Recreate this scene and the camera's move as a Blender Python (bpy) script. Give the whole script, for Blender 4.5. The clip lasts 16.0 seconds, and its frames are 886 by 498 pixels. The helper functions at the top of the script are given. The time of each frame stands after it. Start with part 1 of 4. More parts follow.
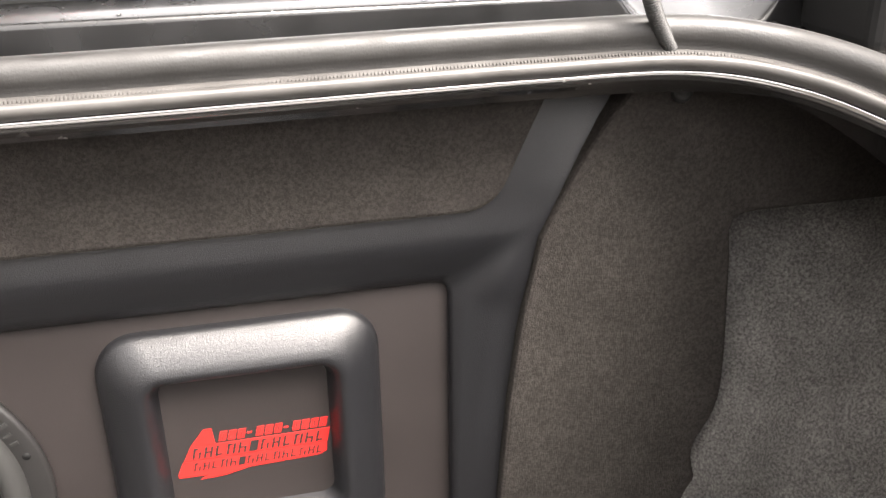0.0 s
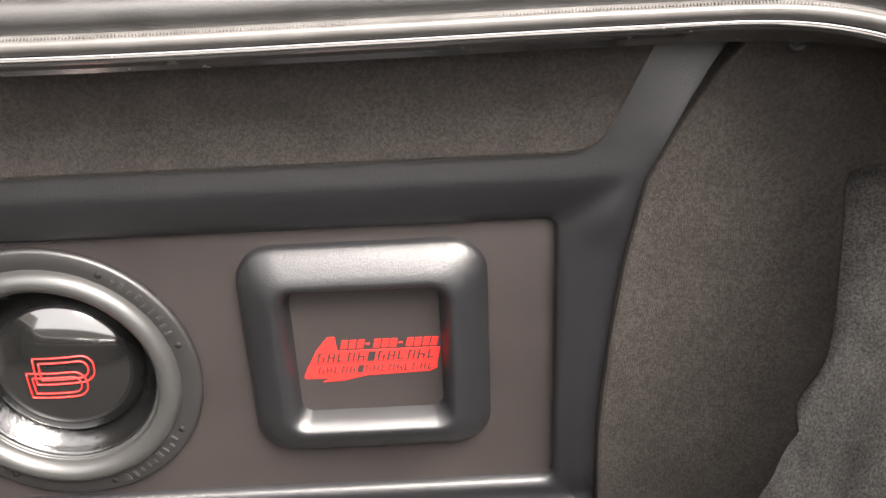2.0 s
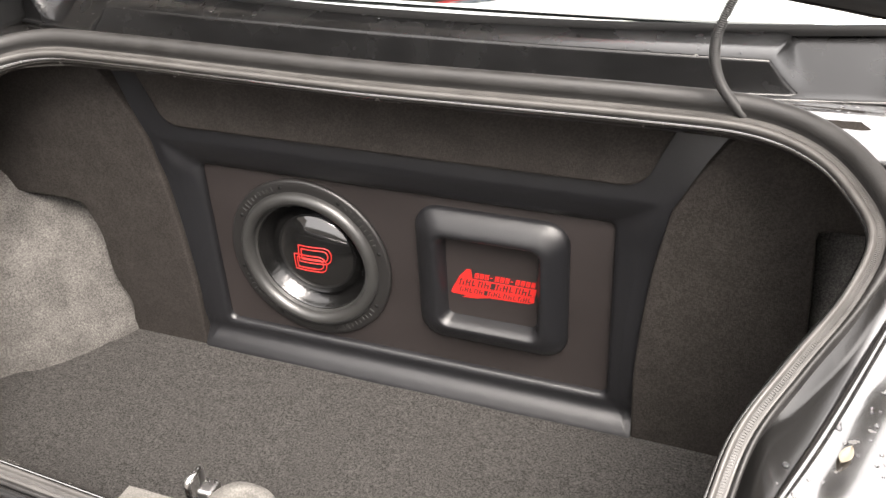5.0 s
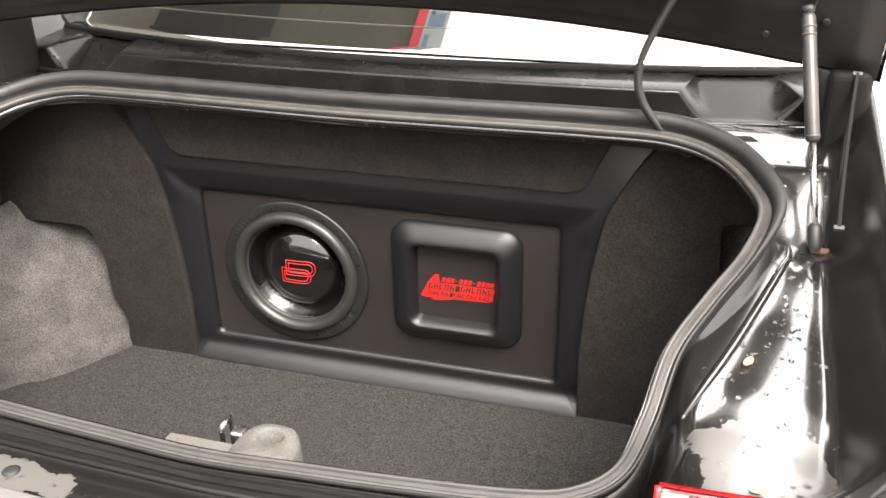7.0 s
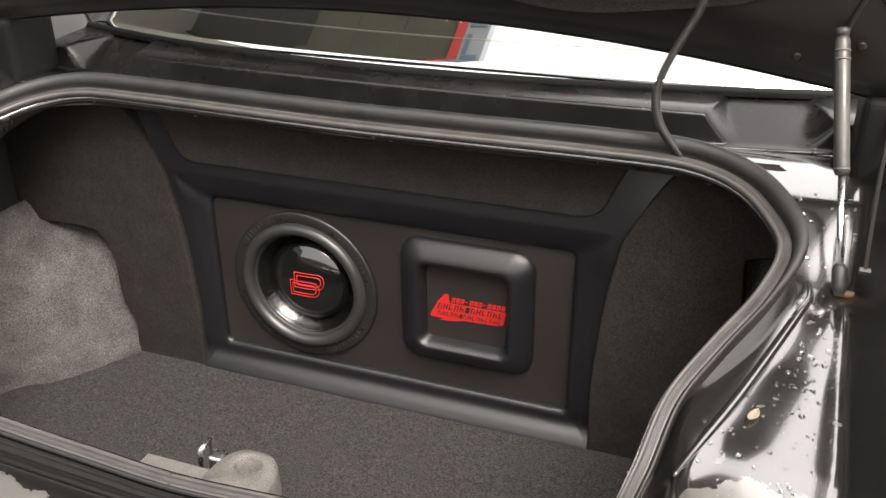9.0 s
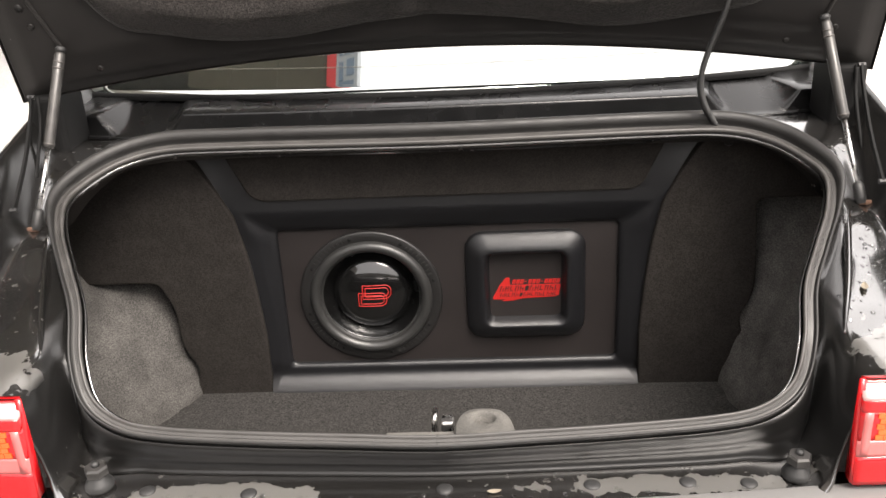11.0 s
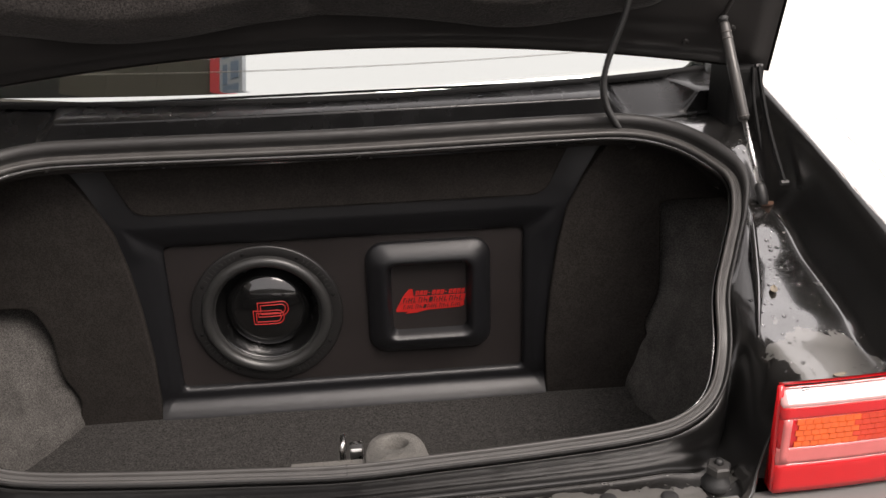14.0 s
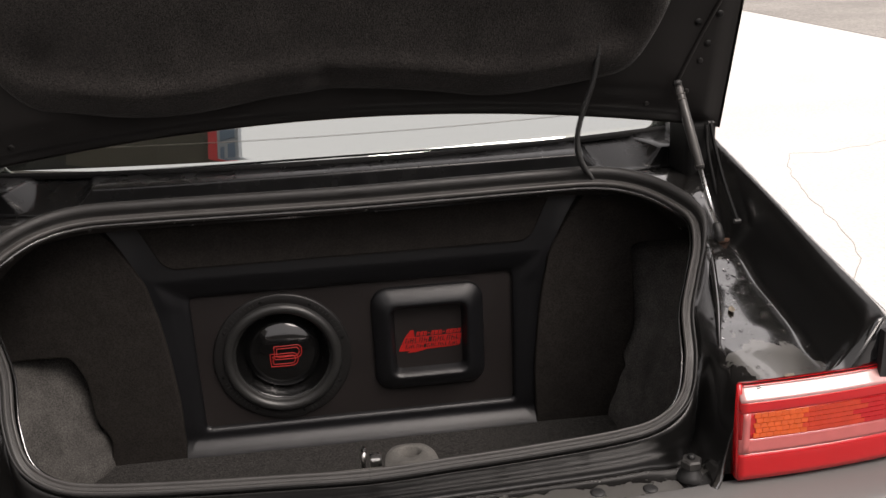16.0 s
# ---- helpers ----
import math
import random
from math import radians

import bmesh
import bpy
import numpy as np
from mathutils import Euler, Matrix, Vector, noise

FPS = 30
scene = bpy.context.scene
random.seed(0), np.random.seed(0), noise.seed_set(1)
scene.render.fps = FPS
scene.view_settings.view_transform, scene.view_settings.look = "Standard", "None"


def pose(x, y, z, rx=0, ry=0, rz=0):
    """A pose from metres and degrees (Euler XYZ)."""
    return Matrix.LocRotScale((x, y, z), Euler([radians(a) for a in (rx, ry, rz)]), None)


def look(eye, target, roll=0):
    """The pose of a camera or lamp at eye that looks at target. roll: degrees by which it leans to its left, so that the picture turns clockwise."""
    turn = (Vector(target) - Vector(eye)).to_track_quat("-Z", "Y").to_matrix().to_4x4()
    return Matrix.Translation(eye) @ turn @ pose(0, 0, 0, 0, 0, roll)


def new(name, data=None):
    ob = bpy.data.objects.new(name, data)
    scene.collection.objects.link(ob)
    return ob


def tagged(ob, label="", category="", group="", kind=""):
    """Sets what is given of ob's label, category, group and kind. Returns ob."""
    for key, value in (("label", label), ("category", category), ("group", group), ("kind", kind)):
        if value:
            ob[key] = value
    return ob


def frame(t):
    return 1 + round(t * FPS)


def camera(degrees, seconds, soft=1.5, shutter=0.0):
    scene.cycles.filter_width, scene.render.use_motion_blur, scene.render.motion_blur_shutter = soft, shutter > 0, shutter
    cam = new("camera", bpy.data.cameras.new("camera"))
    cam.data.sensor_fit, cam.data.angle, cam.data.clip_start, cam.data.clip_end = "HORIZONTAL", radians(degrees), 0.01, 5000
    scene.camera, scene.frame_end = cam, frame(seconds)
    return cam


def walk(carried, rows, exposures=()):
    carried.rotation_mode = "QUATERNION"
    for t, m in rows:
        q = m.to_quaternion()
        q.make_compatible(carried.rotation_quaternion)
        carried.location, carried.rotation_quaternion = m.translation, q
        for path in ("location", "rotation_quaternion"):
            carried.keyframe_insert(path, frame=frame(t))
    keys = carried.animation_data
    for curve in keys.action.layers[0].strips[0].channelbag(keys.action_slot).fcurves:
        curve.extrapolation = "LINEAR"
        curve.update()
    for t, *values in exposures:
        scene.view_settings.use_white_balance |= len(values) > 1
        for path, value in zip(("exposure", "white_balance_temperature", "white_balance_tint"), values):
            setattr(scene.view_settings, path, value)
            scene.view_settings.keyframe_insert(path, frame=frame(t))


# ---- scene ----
from mathutils.bvhtree import BVHTree
cam = camera(51.0, 16.0)
PATH = [
    (0, (0.162, -0.699, 0.709), (0.578, 1.077, -0.111), -0.8),
    (0.5, (0.142, -0.729, 0.703), (0.8, 1.003, -0.051), 0.4),
    (1, (0.158, -0.774, 0.682), (0.654, 1.004, -0.088), -0.2),
    (1.5, (0.19, -0.76, 0.683), (0.456, 1.036, -0.155), -0.9),
    (2, (0.224, -0.762, 0.715), (0.228, 1.023, -0.187), -2.6),
    (2.5, (0.263, -0.836, 0.765), (0.059, 0.889, -0.228), -1.7),
    (3, (0.311, -0.97, 0.877), (-0.129, 0.688, -0.152), -4.4),
    (3.5, (0.381, -1.048, 0.919), (-0.084, 0.564, -0.17), -2.5),
    (4, (0.492, -1.04, 0.97), (-0.125, 0.523, -0.115), -3.4),
    (4.2, (0.531, -1.033, 0.986), (-0.132, 0.513, -0.096), -3.5),
    (6.3, (0.525, -1.28, 0.995), (-0.089, 0.385, 0.074), -1.4),
    (6.5, (0.524, -1.314, 0.998), (-0.063, 0.373, 0.099), -1.1),
    (7, (0.545, -1.364, 1.0), (0.018, 0.348, 0.111), -1.1),
    (7.5, (0.569, -1.378, 1.0), (0.055, 0.329, 0.095), -1.3),
    (8, (0.641, -1.332, 1.008), (0.041, 0.356, 0.119), -1.1),
    (8.5, (0.689, -1.278, 1.002), (-0.069, 0.35, 0.12), -1.4),
    (9, (0.593, -1.274, 0.999), (-0.046, 0.401, 0.112), -0.5),
    (9.2, (0.511, -1.288, 1.001), (-0.033, 0.414, 0.103), -0.6),
    (11.3, (0.003, -1.681, 1.043), (0.044, 0.147, 0.231), -2.6),
    (11.5, (-0.048, -1.695, 1.037), (0.1, 0.123, 0.216), -2.1),
    (12, (-0.092, -1.73, 1.031), (0.162, 0.088, 0.236), -1.3),
    (12.5, (-0.087, -1.733, 1.029), (0.167, 0.091, 0.251), -1.4),
    (13, (-0.062, -1.697, 1.025), (0.164, 0.125, 0.234), -1.9),
    (13.5, (0.011, -1.612, 1.025), (0.188, 0.217, 0.237), -2.0),
    (14, (0.053, -1.571, 1.029), (0.198, 0.247, 0.209), -1.6),
    (14.5, (0.081, -1.56, 1.03), (0.178, 0.254, 0.193), -2.2),
    (15, (0.071, -1.59, 1.032), (0.151, 0.225, 0.194), -2.5),
    (15.5, (0.011, -1.676, 1.037), (0.163, 0.156, 0.248), -2.5),
    (16, (-0.006, -1.779, 1.047), (0.199, 0.096, 0.382), -2.7),
]
EXPOSURES = [(t, stops, 6900, 13 if t < 13 else 16) for t, stops in [(0, 3.2), (0.5, 2.65), (1, 2.68), (1.5, 3.1), (2, 3.3), (2.5, 3.45), (3, 3.42), (3.5, 3.2), (4, 2.75), (6.5, 2.25), (7, 2.2), (7.5, 1.85), (8, 1.72), (9, 1.58), (11.5, 1.5), (12, 1.12), (12.5, 0.95), (13, 0.95), (13.5, 0.92), (14, 0.66), (14.5, 0.68), (15, 0.75), (15.5, 0.72), (16, 0.08)]]
walk(cam, [(t, look(eye, target, roll)) for t, eye, target, roll in PATH], EXPOSURES)

# ---- world and light ----
world = bpy.data.worlds.new("overcast")
scene.world = world
world.use_nodes = True
wn, wl = world.node_tree.nodes, world.node_tree.links
sky = wn.new("ShaderNodeTexSky")
sky.sky_type, sky.sun_disc = "NISHITA", False
sky.sun_elevation, sky.sun_rotation = radians(55), radians(140)
sky.dust_density, sky.ozone_density = 4.0, 0.5
cloud = wn.new("ShaderNodeMixRGB")
cloud.inputs[0].default_value = 0.8
cloud.inputs[2].default_value = (9.0, 8.9, 8.8, 1)
wl.new(sky.outputs[0], cloud.inputs[1])
wl.new(cloud.outputs[0], wn["Background"].inputs[0])
wn["Background"].inputs[1].default_value = 0.135

sun = new("sun", bpy.data.lights.new("sun", "SUN"))
sun.data.energy, sun.data.angle, sun.data.color = 3.2, radians(35), (1, 0.97, 0.93)
sun.matrix_world = look((2.7, -3.2, 6.0), (0, 0, 0))


# ---- materials ----
def material(name, colour, rough=0.5, metal=0.0, vary=0.25, scale=20.0, bump=0.0, bump_scale=200.0, coat=0.0, spec=0.5,
             rough_vary=0.0, fine=0.0, fine_scale=600.0, sheen=0.0, transmission=0.0, ior=1.5):
    m = bpy.data.materials.new(name)
    m.use_nodes = True
    n, l = m.node_tree.nodes, m.node_tree.links
    b = n["Principled BSDF"]
    co = n.new("ShaderNodeTexCoord")
    big = n.new("ShaderNodeTexNoise")
    big.inputs["Scale"].default_value, big.inputs["Detail"].default_value = scale, 6
    l.new(co.outputs["Object"], big.inputs["Vector"])
    mix = n.new("ShaderNodeMixRGB")
    mix.inputs[1].default_value = (*[c * (1 - vary) for c in colour], 1)
    mix.inputs[2].default_value = (*[min(1, c * (1 + vary)) for c in colour], 1)
    l.new(big.outputs["Fac"], mix.inputs[0])
    out = mix.outputs[0]
    if fine:
        speck = n.new("ShaderNodeTexNoise")
        speck.inputs["Scale"].default_value, speck.inputs["Detail"].default_value = fine_scale, 5
        speck.inputs["Roughness"].default_value = 0.75
        l.new(co.outputs["Object"], speck.inputs["Vector"])
        ramp = n.new("ShaderNodeMapRange")
        ramp.inputs["From Min"].default_value, ramp.inputs["From Max"].default_value = 0.40, 0.62
        ramp.inputs["To Min"].default_value, ramp.inputs["To Max"].default_value = 1 - fine, 1 + fine
        l.new(speck.outputs["Fac"], ramp.inputs["Value"])
        mul = n.new("ShaderNodeVectorMath")
        mul.operation = "SCALE"
        l.new(out, mul.inputs[0])
        l.new(ramp.outputs[0], mul.inputs["Scale"])
        out = mul.outputs[0]
    l.new(out, b.inputs["Base Color"])
    if rough_vary:
        rr = n.new("ShaderNodeMapRange")
        rr.inputs["From Min"].default_value, rr.inputs["From Max"].default_value = 0.35, 0.65
        rr.inputs["To Min"].default_value, rr.inputs["To Max"].default_value = rough, min(1, rough + rough_vary)
        l.new(big.outputs["Fac"], rr.inputs["Value"])
        l.new(rr.outputs[0], b.inputs["Roughness"])
    else:
        b.inputs["Roughness"].default_value = rough
    b.inputs["Metallic"].default_value = metal
    b.inputs["Coat Weight"].default_value = coat
    b.inputs["Coat Roughness"].default_value = 0.04
    b.inputs["Specular IOR Level"].default_value = spec
    b.inputs["Sheen Weight"].default_value = sheen
    b.inputs["Transmission Weight"].default_value = transmission
    b.inputs["IOR"].default_value = ior
    if bump:
        tex = n.new("ShaderNodeTexNoise")
        tex.inputs["Scale"].default_value, tex.inputs["Detail"].default_value = bump_scale, 4
        l.new(co.outputs["Object"], tex.inputs["Vector"])
        bp = n.new("ShaderNodeBump")
        bp.inputs["Strength"].default_value, bp.inputs["Distance"].default_value = bump, 0.002
        l.new(tex.outputs["Fac"], bp.inputs["Height"])
        l.new(bp.outputs[0], b.inputs["Normal"])
    return m


FLOOR_CARPET = material("floor_carpet", (0.030, 0.0286, 0.0272), 1.0, vary=0.25, scale=70, fine=0.52, fine_scale=310, bump=0.4, bump_scale=800, spec=0.05)
BOX_CARPET = material("box_carpet", (0.0205, 0.0183, 0.0168), 1.0, vary=0.3, scale=25, fine=0.32, fine_scale=380, bump=0.6, bump_scale=750, spec=0.05)
LINER = material("moulded_liner", (0.064, 0.061, 0.0575), 1.0, vary=0.5, scale=24, fine=0.45, fine_scale=380, bump=0.8, bump_scale=600, spec=0.05)
VINYL = material("black_vinyl", (0.0060, 0.0061, 0.0070), 0.36, spec=0.5, vary=0.2, scale=30, bump=0.25, bump_scale=900)
BAFFLE = material("baffle_paint", (0.0140, 0.0114, 0.0110), 0.46, spec=0.4, vary=0.45, scale=8, bump=0.05, bump_scale=500, rough_vary=0.06)
RUBBER = material("seal_rubber", (0.0115, 0.011, 0.0106), 0.46, vary=0.35, scale=35, bump=0.15, bump_scale=500, rough_vary=0.2)
SURROUND = material("surround_rubber", (0.0195, 0.0195, 0.019), 0.36, vary=0.15, scale=30, bump=0.1, bump_scale=700)
GASKET = material("gasket_rubber", (0.0090, 0.0086, 0.0085), 0.42, vary=0.2, scale=40, bump=0.1, bump_scale=700)
CONE = material("cone_gloss", (0.0035, 0.0035, 0.0035), 0.16, vary=0.3, scale=40, bump=0.35, bump_scale=140, coat=0.3, rough_vary=0.12)
DOME = material("dome_gloss", (0.005, 0.005, 0.005), 0.15, vary=0.2, scale=40, bump=0.10, bump_scale=60, coat=0.8)
PAINT = material("black_paint", (0.008, 0.008, 0.009), 0.10, vary=0.5, scale=12, bump=0.05, bump_scale=60, coat=1.0, rough_vary=0.16)
DUSTY = material("dusty_black_paint", (0.010, 0.0095, 0.009), 0.13, vary=0.5, scale=9, bump=0.012, bump_scale=45, coat=1.0, spec=1.0, rough_vary=0.08, ior=1.92)
STRUT = material("strut_paint", (0.055, 0.053, 0.051), 0.30, metal=0.5, vary=0.5, scale=60, bump=0.08, bump_scale=220, rough_vary=0.25)
TRIM = material("trim_rubber", (0.006, 0.006, 0.006), 0.7, vary=0.3, scale=40, bump=0.1, bump_scale=300, spec=0.15)
RAIL = material("rail_paint", (0.0065, 0.0065, 0.0067), 0.2, vary=0.5, scale=14, bump=0.02, bump_scale=70, spec=0.4, rough_vary=0.12)
def add_patches(m, colour, rough, scale, low, high):
    """Dried water and dust lying in patches on a paint."""
    n, l = m.node_tree.nodes, m.node_tree.links
    b = n["Principled BSDF"]
    co = n.new("ShaderNodeTexCoord")
    tex = n.new("ShaderNodeTexNoise")
    tex.inputs["Scale"].default_value, tex.inputs["Detail"].default_value, tex.inputs["Roughness"].default_value = scale, 8, 0.55
    l.new(co.outputs["Object"], tex.inputs["Vector"])
    rg = n.new("ShaderNodeMapRange")
    rg.inputs["From Min"].default_value, rg.inputs["From Max"].default_value = low, high
    l.new(tex.outputs["Fac"], rg.inputs["Value"])
    rg.clamp = True
    for socket, value in (("Base Color", (*colour, 1)), ("Roughness", (rough, rough, rough, 1))):
        mix = n.new("ShaderNodeMixRGB")
        old = b.inputs[socket].links[0].from_socket
        l.new(rg.outputs[0], mix.inputs[0])
        l.new(old, mix.inputs[1])
        mix.inputs[2].default_value = value
        l.new(mix.outputs[0], b.inputs[socket])


add_patches(DUSTY, (0.045, 0.043, 0.039), 0.34, 60.0, 0.64, 0.69)


def add_stain(m, centre, size, ragged, colour, rough):
    """One dried pool of dusty water with a ragged outline."""
    n, l = m.node_tree.nodes, m.node_tree.links
    b = n["Principled BSDF"]
    co = n.new("ShaderNodeTexCoord")
    place = n.new("ShaderNodeMapping")
    place.inputs["Location"].default_value = [-c / q for c, q in zip(centre, size)]
    place.inputs["Scale"].default_value = [1 / q for q in size]
    l.new(co.outputs["Object"], place.inputs["Vector"])
    far = n.new("ShaderNodeVectorMath")
    far.operation = "LENGTH"
    l.new(place.outputs[0], far.inputs[0])
    tex = n.new("ShaderNodeTexNoise")
    tex.inputs["Scale"].default_value, tex.inputs["Detail"].default_value, tex.inputs["Roughness"].default_value = 26, 7, 0.6
    l.new(co.outputs["Object"], tex.inputs["Vector"])
    add = n.new("ShaderNodeMath")
    add.operation = "MULTIPLY_ADD"
    add.inputs[1].default_value = ragged
    l.new(tex.outputs["Fac"], add.inputs[0])
    l.new(far.outputs["Value"], add.inputs[2])
    rg = n.new("ShaderNodeMapRange")
    rg.inputs["From Min"].default_value, rg.inputs["From Max"].default_value = 1.06 + ragged / 2, 0.98 + ragged / 2
    l.new(add.outputs[0], rg.inputs["Value"])
    for socket, value in (("Base Color", (*colour, 1)), ("Roughness", (rough, rough, rough, 1))):
        mix = n.new("ShaderNodeMixRGB")
        old = b.inputs[socket].links[0].from_socket
        l.new(rg.outputs[0], mix.inputs[0])
        l.new(old, mix.inputs[1])
        mix.inputs[2].default_value = value
        l.new(mix.outputs[0], b.inputs[socket])


add_stain(DUSTY, (-.295, -.640, .235), (.135, .030, .1), 1.4, (0.070, 0.067, 0.061), 0.45)
add_stain(DUSTY, (.30, -.628, .235), (.17, .018, .1), 3.2, (0.062, 0.059, 0.054), 0.42)
add_stain(DUSTY, (.632, -.578, .40), (.072, .060, .1), 1.3, (0.075, 0.072, 0.066), 0.40)
add_stain(DUSTY, (-.60, -.58, .38), (.05, .05, .12), 2.0, (0.060, 0.057, 0.052), 0.42)


def darken_gutter(m):
    """Duller black on the gutter walls: outside the ledges and beside the seal it stands in for dark reflections, in
    the corners by the lights it is matt paint.
    """
    n, l = m.node_tree.nodes, m.node_tree.links
    b = n["Principled BSDF"]
    co, xyz = n.new("ShaderNodeTexCoord"), n.new("ShaderNodeSeparateXYZ")
    l.new(co.outputs["Object"], xyz.inputs[0])

    def calc(op, p, q):
        k = n.new("ShaderNodeMath")
        k.operation = op
        for i, v in enumerate((p, q)):
            if isinstance(v, (int, float)):
                k.inputs[i].default_value = v
            else:
                l.new(v, k.inputs[i])
        return k.outputs[0]

    def ramp(v, lo, hi, a=0.0, z=1.0):
        k = n.new("ShaderNodeMapRange")
        for name, value in (("From Min", lo), ("From Max", hi), ("To Min", a), ("To Max", z)):
            k.inputs[name].default_value = value
        l.new(v, k.inputs["Value"])
        return k.outputs[0]

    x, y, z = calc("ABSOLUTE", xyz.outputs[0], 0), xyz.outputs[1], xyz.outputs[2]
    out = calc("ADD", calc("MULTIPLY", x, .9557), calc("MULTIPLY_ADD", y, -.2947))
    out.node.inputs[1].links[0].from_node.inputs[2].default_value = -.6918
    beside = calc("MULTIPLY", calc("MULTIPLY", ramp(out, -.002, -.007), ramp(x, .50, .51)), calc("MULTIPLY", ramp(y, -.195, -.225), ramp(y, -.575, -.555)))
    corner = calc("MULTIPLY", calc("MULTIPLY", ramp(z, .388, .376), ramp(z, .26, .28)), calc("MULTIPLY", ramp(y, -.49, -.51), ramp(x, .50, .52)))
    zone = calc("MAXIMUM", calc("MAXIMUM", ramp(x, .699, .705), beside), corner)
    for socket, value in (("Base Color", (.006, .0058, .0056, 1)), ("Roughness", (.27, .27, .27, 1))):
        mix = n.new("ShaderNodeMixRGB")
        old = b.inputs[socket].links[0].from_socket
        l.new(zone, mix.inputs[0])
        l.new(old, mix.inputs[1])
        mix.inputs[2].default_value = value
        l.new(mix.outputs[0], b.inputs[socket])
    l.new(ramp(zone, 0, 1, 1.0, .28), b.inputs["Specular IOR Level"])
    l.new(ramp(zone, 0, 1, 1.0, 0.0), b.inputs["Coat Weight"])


darken_gutter(DUSTY)
BUMPER = material("bumper_paint", (0.128, 0.126, 0.123), 0.5, vary=0.12, scale=4, bump=0.03, bump_scale=200, coat=0.05, rough_vary=0.1)
BUMPER_FACE = material("pale_silver_paint", (0.52, 0.505, 0.495), 0.3, vary=0.06, scale=4, bump=0.01, bump_scale=200, coat=0.5)
FLANGE = material("gutter_black", (0.0060, 0.0058, 0.0056), 0.26, vary=0.5, scale=20, bump=0.03, bump_scale=70, spec=0.28, rough_vary=0.12)
LID_INNER = material("lid_inner_paint", (0.0090, 0.0082, 0.0078), 0.40, vary=0.4, scale=10, bump=0.04, bump_scale=120, spec=0.22, rough_vary=0.15)
SKIRT = material("skirt_rubber", (0.0065, 0.0062, 0.006), 0.34, vary=0.3, scale=30, bump=0.05, bump_scale=300, spec=0.4)
PLASTIC = material("black_plastic", (0.015, 0.015, 0.015), 0.55, vary=0.3, scale=40, bump=0.2, bump_scale=500)
RED = material("red_vinyl_film", (0.36, 0.0125, 0.010), 0.45, vary=0.06, scale=60)
CHROME = material("bright_steel", (0.62, 0.61, 0.60), 0.22, metal=1.0, vary=0.15, scale=80, rough_vary=0.15)
STEEL = material("worn_steel", (0.075, 0.07, 0.066), 0.35, metal=0.35, vary=0.3, scale=60, rough_vary=0.2)
RUST = material("rust", (0.10, 0.05, 0.03), 0.8, vary=0.5, scale=150, bump=0.5)
INSULATION = material("lid_insulation", (0.0172, 0.0153, 0.0142), 0.95, vary=0.6, scale=13, fine=0.7, fine_scale=350, bump=0.9, bump_scale=320, sheen=0.1, spec=0.15)
FUZZ = material("grey_felt", (0.085, 0.081, 0.074), 1.0, vary=0.3, scale=50, fine=0.3, fine_scale=500, bump=0.9, bump_scale=400)
LENS = material("red_lens", (0.46, 0.008, 0.011), 0.12, vary=0.08, scale=20, coat=0.25)
PALE = material("pale_red_lens", (0.48, 0.115, 0.11), 0.12, vary=0.15, scale=40, coat=0.4)
CLEAR = material("clear_lens", (0.50, 0.27, 0.26), 0.10, vary=0.3, scale=60, coat=1.0)
ORANGE = material("orange_reflector", (0.52, 0.040, 0.014), 0.2, vary=0.25, scale=60, coat=0.3)
AMBER = material("amber_reflector", (0.66, 0.10, 0.018), 0.2, vary=0.3, scale=60, coat=0.3)
GLASS = material("rear_glass", (0.006, 0.008, 0.008), 0.02, vary=0.1, scale=3, coat=1.0, spec=1.0, ior=3.0)
GLASS.node_tree.nodes["Principled BSDF"].inputs["Specular Tint"].default_value = (0.95, 1.0, 0.96, 1)
TRACE = material("heating_line", (0.30, 0.28, 0.25), 0.4, vary=0.1)
WATER = material("water_drop", (0.9, 0.9, 0.9), 0.02, vary=0.0, transmission=1.0, ior=1.33)
LEAF = material("dry_leaf", (0.17, 0.145, 0.11), 0.7, vary=0.3, scale=90)
CONCRETE = material("concrete", (0.60, 0.585, 0.565), 0.85, vary=0.18, scale=1.2, fine=0.12, fine_scale=40, bump=0.3, bump_scale=60)
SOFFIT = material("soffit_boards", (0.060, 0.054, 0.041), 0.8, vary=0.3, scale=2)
SOFFIT_SHADED = material("shaded_soffit", (0.016, 0.0145, 0.0125), 0.8, vary=0.4, scale=2)
SIGN_RED = material("sign_red", (0.42, 0.03, 0.035), 0.5, vary=0.1, scale=3)
SIGN_WHITE = material("sign_white", (0.26, 0.28, 0.31), 0.5, vary=0.1, scale=3)
SIGN_BLUE = material("sign_blue", (0.10, 0.145, 0.21), 0.5, vary=0.1, scale=3)


# ---- mesh helpers ----
def mesh_from(name, verts, faces, smooth=True):
    me = bpy.data.meshes.new(name)
    me.from_pydata([tuple(v) for v in verts], [], faces)
    bm = bmesh.new()
    bm.from_mesh(me)
    bmesh.ops.remove_doubles(bm, verts=bm.verts, dist=1e-6)
    bmesh.ops.recalc_face_normals(bm, faces=bm.faces)
    for f in bm.faces:
        f.smooth = smooth
    bm.to_mesh(me)
    bm.free()
    return me


def part(name, me, mat, parent=None, label="", kind=""):
    if isinstance(me, bmesh.types.BMesh):
        bm = me
        me = bpy.data.meshes.new(name)
        bm.to_mesh(me)
        bm.free()
    me.materials.clear()
    me.materials.append(mat)
    ob = new(name, me)
    if parent is not None:
        ob.parent = parent
    return tagged(ob, label, kind=kind)


def thing(name, label, category, group="", kind=""):
    return tagged(new(name), label, category, group, kind)


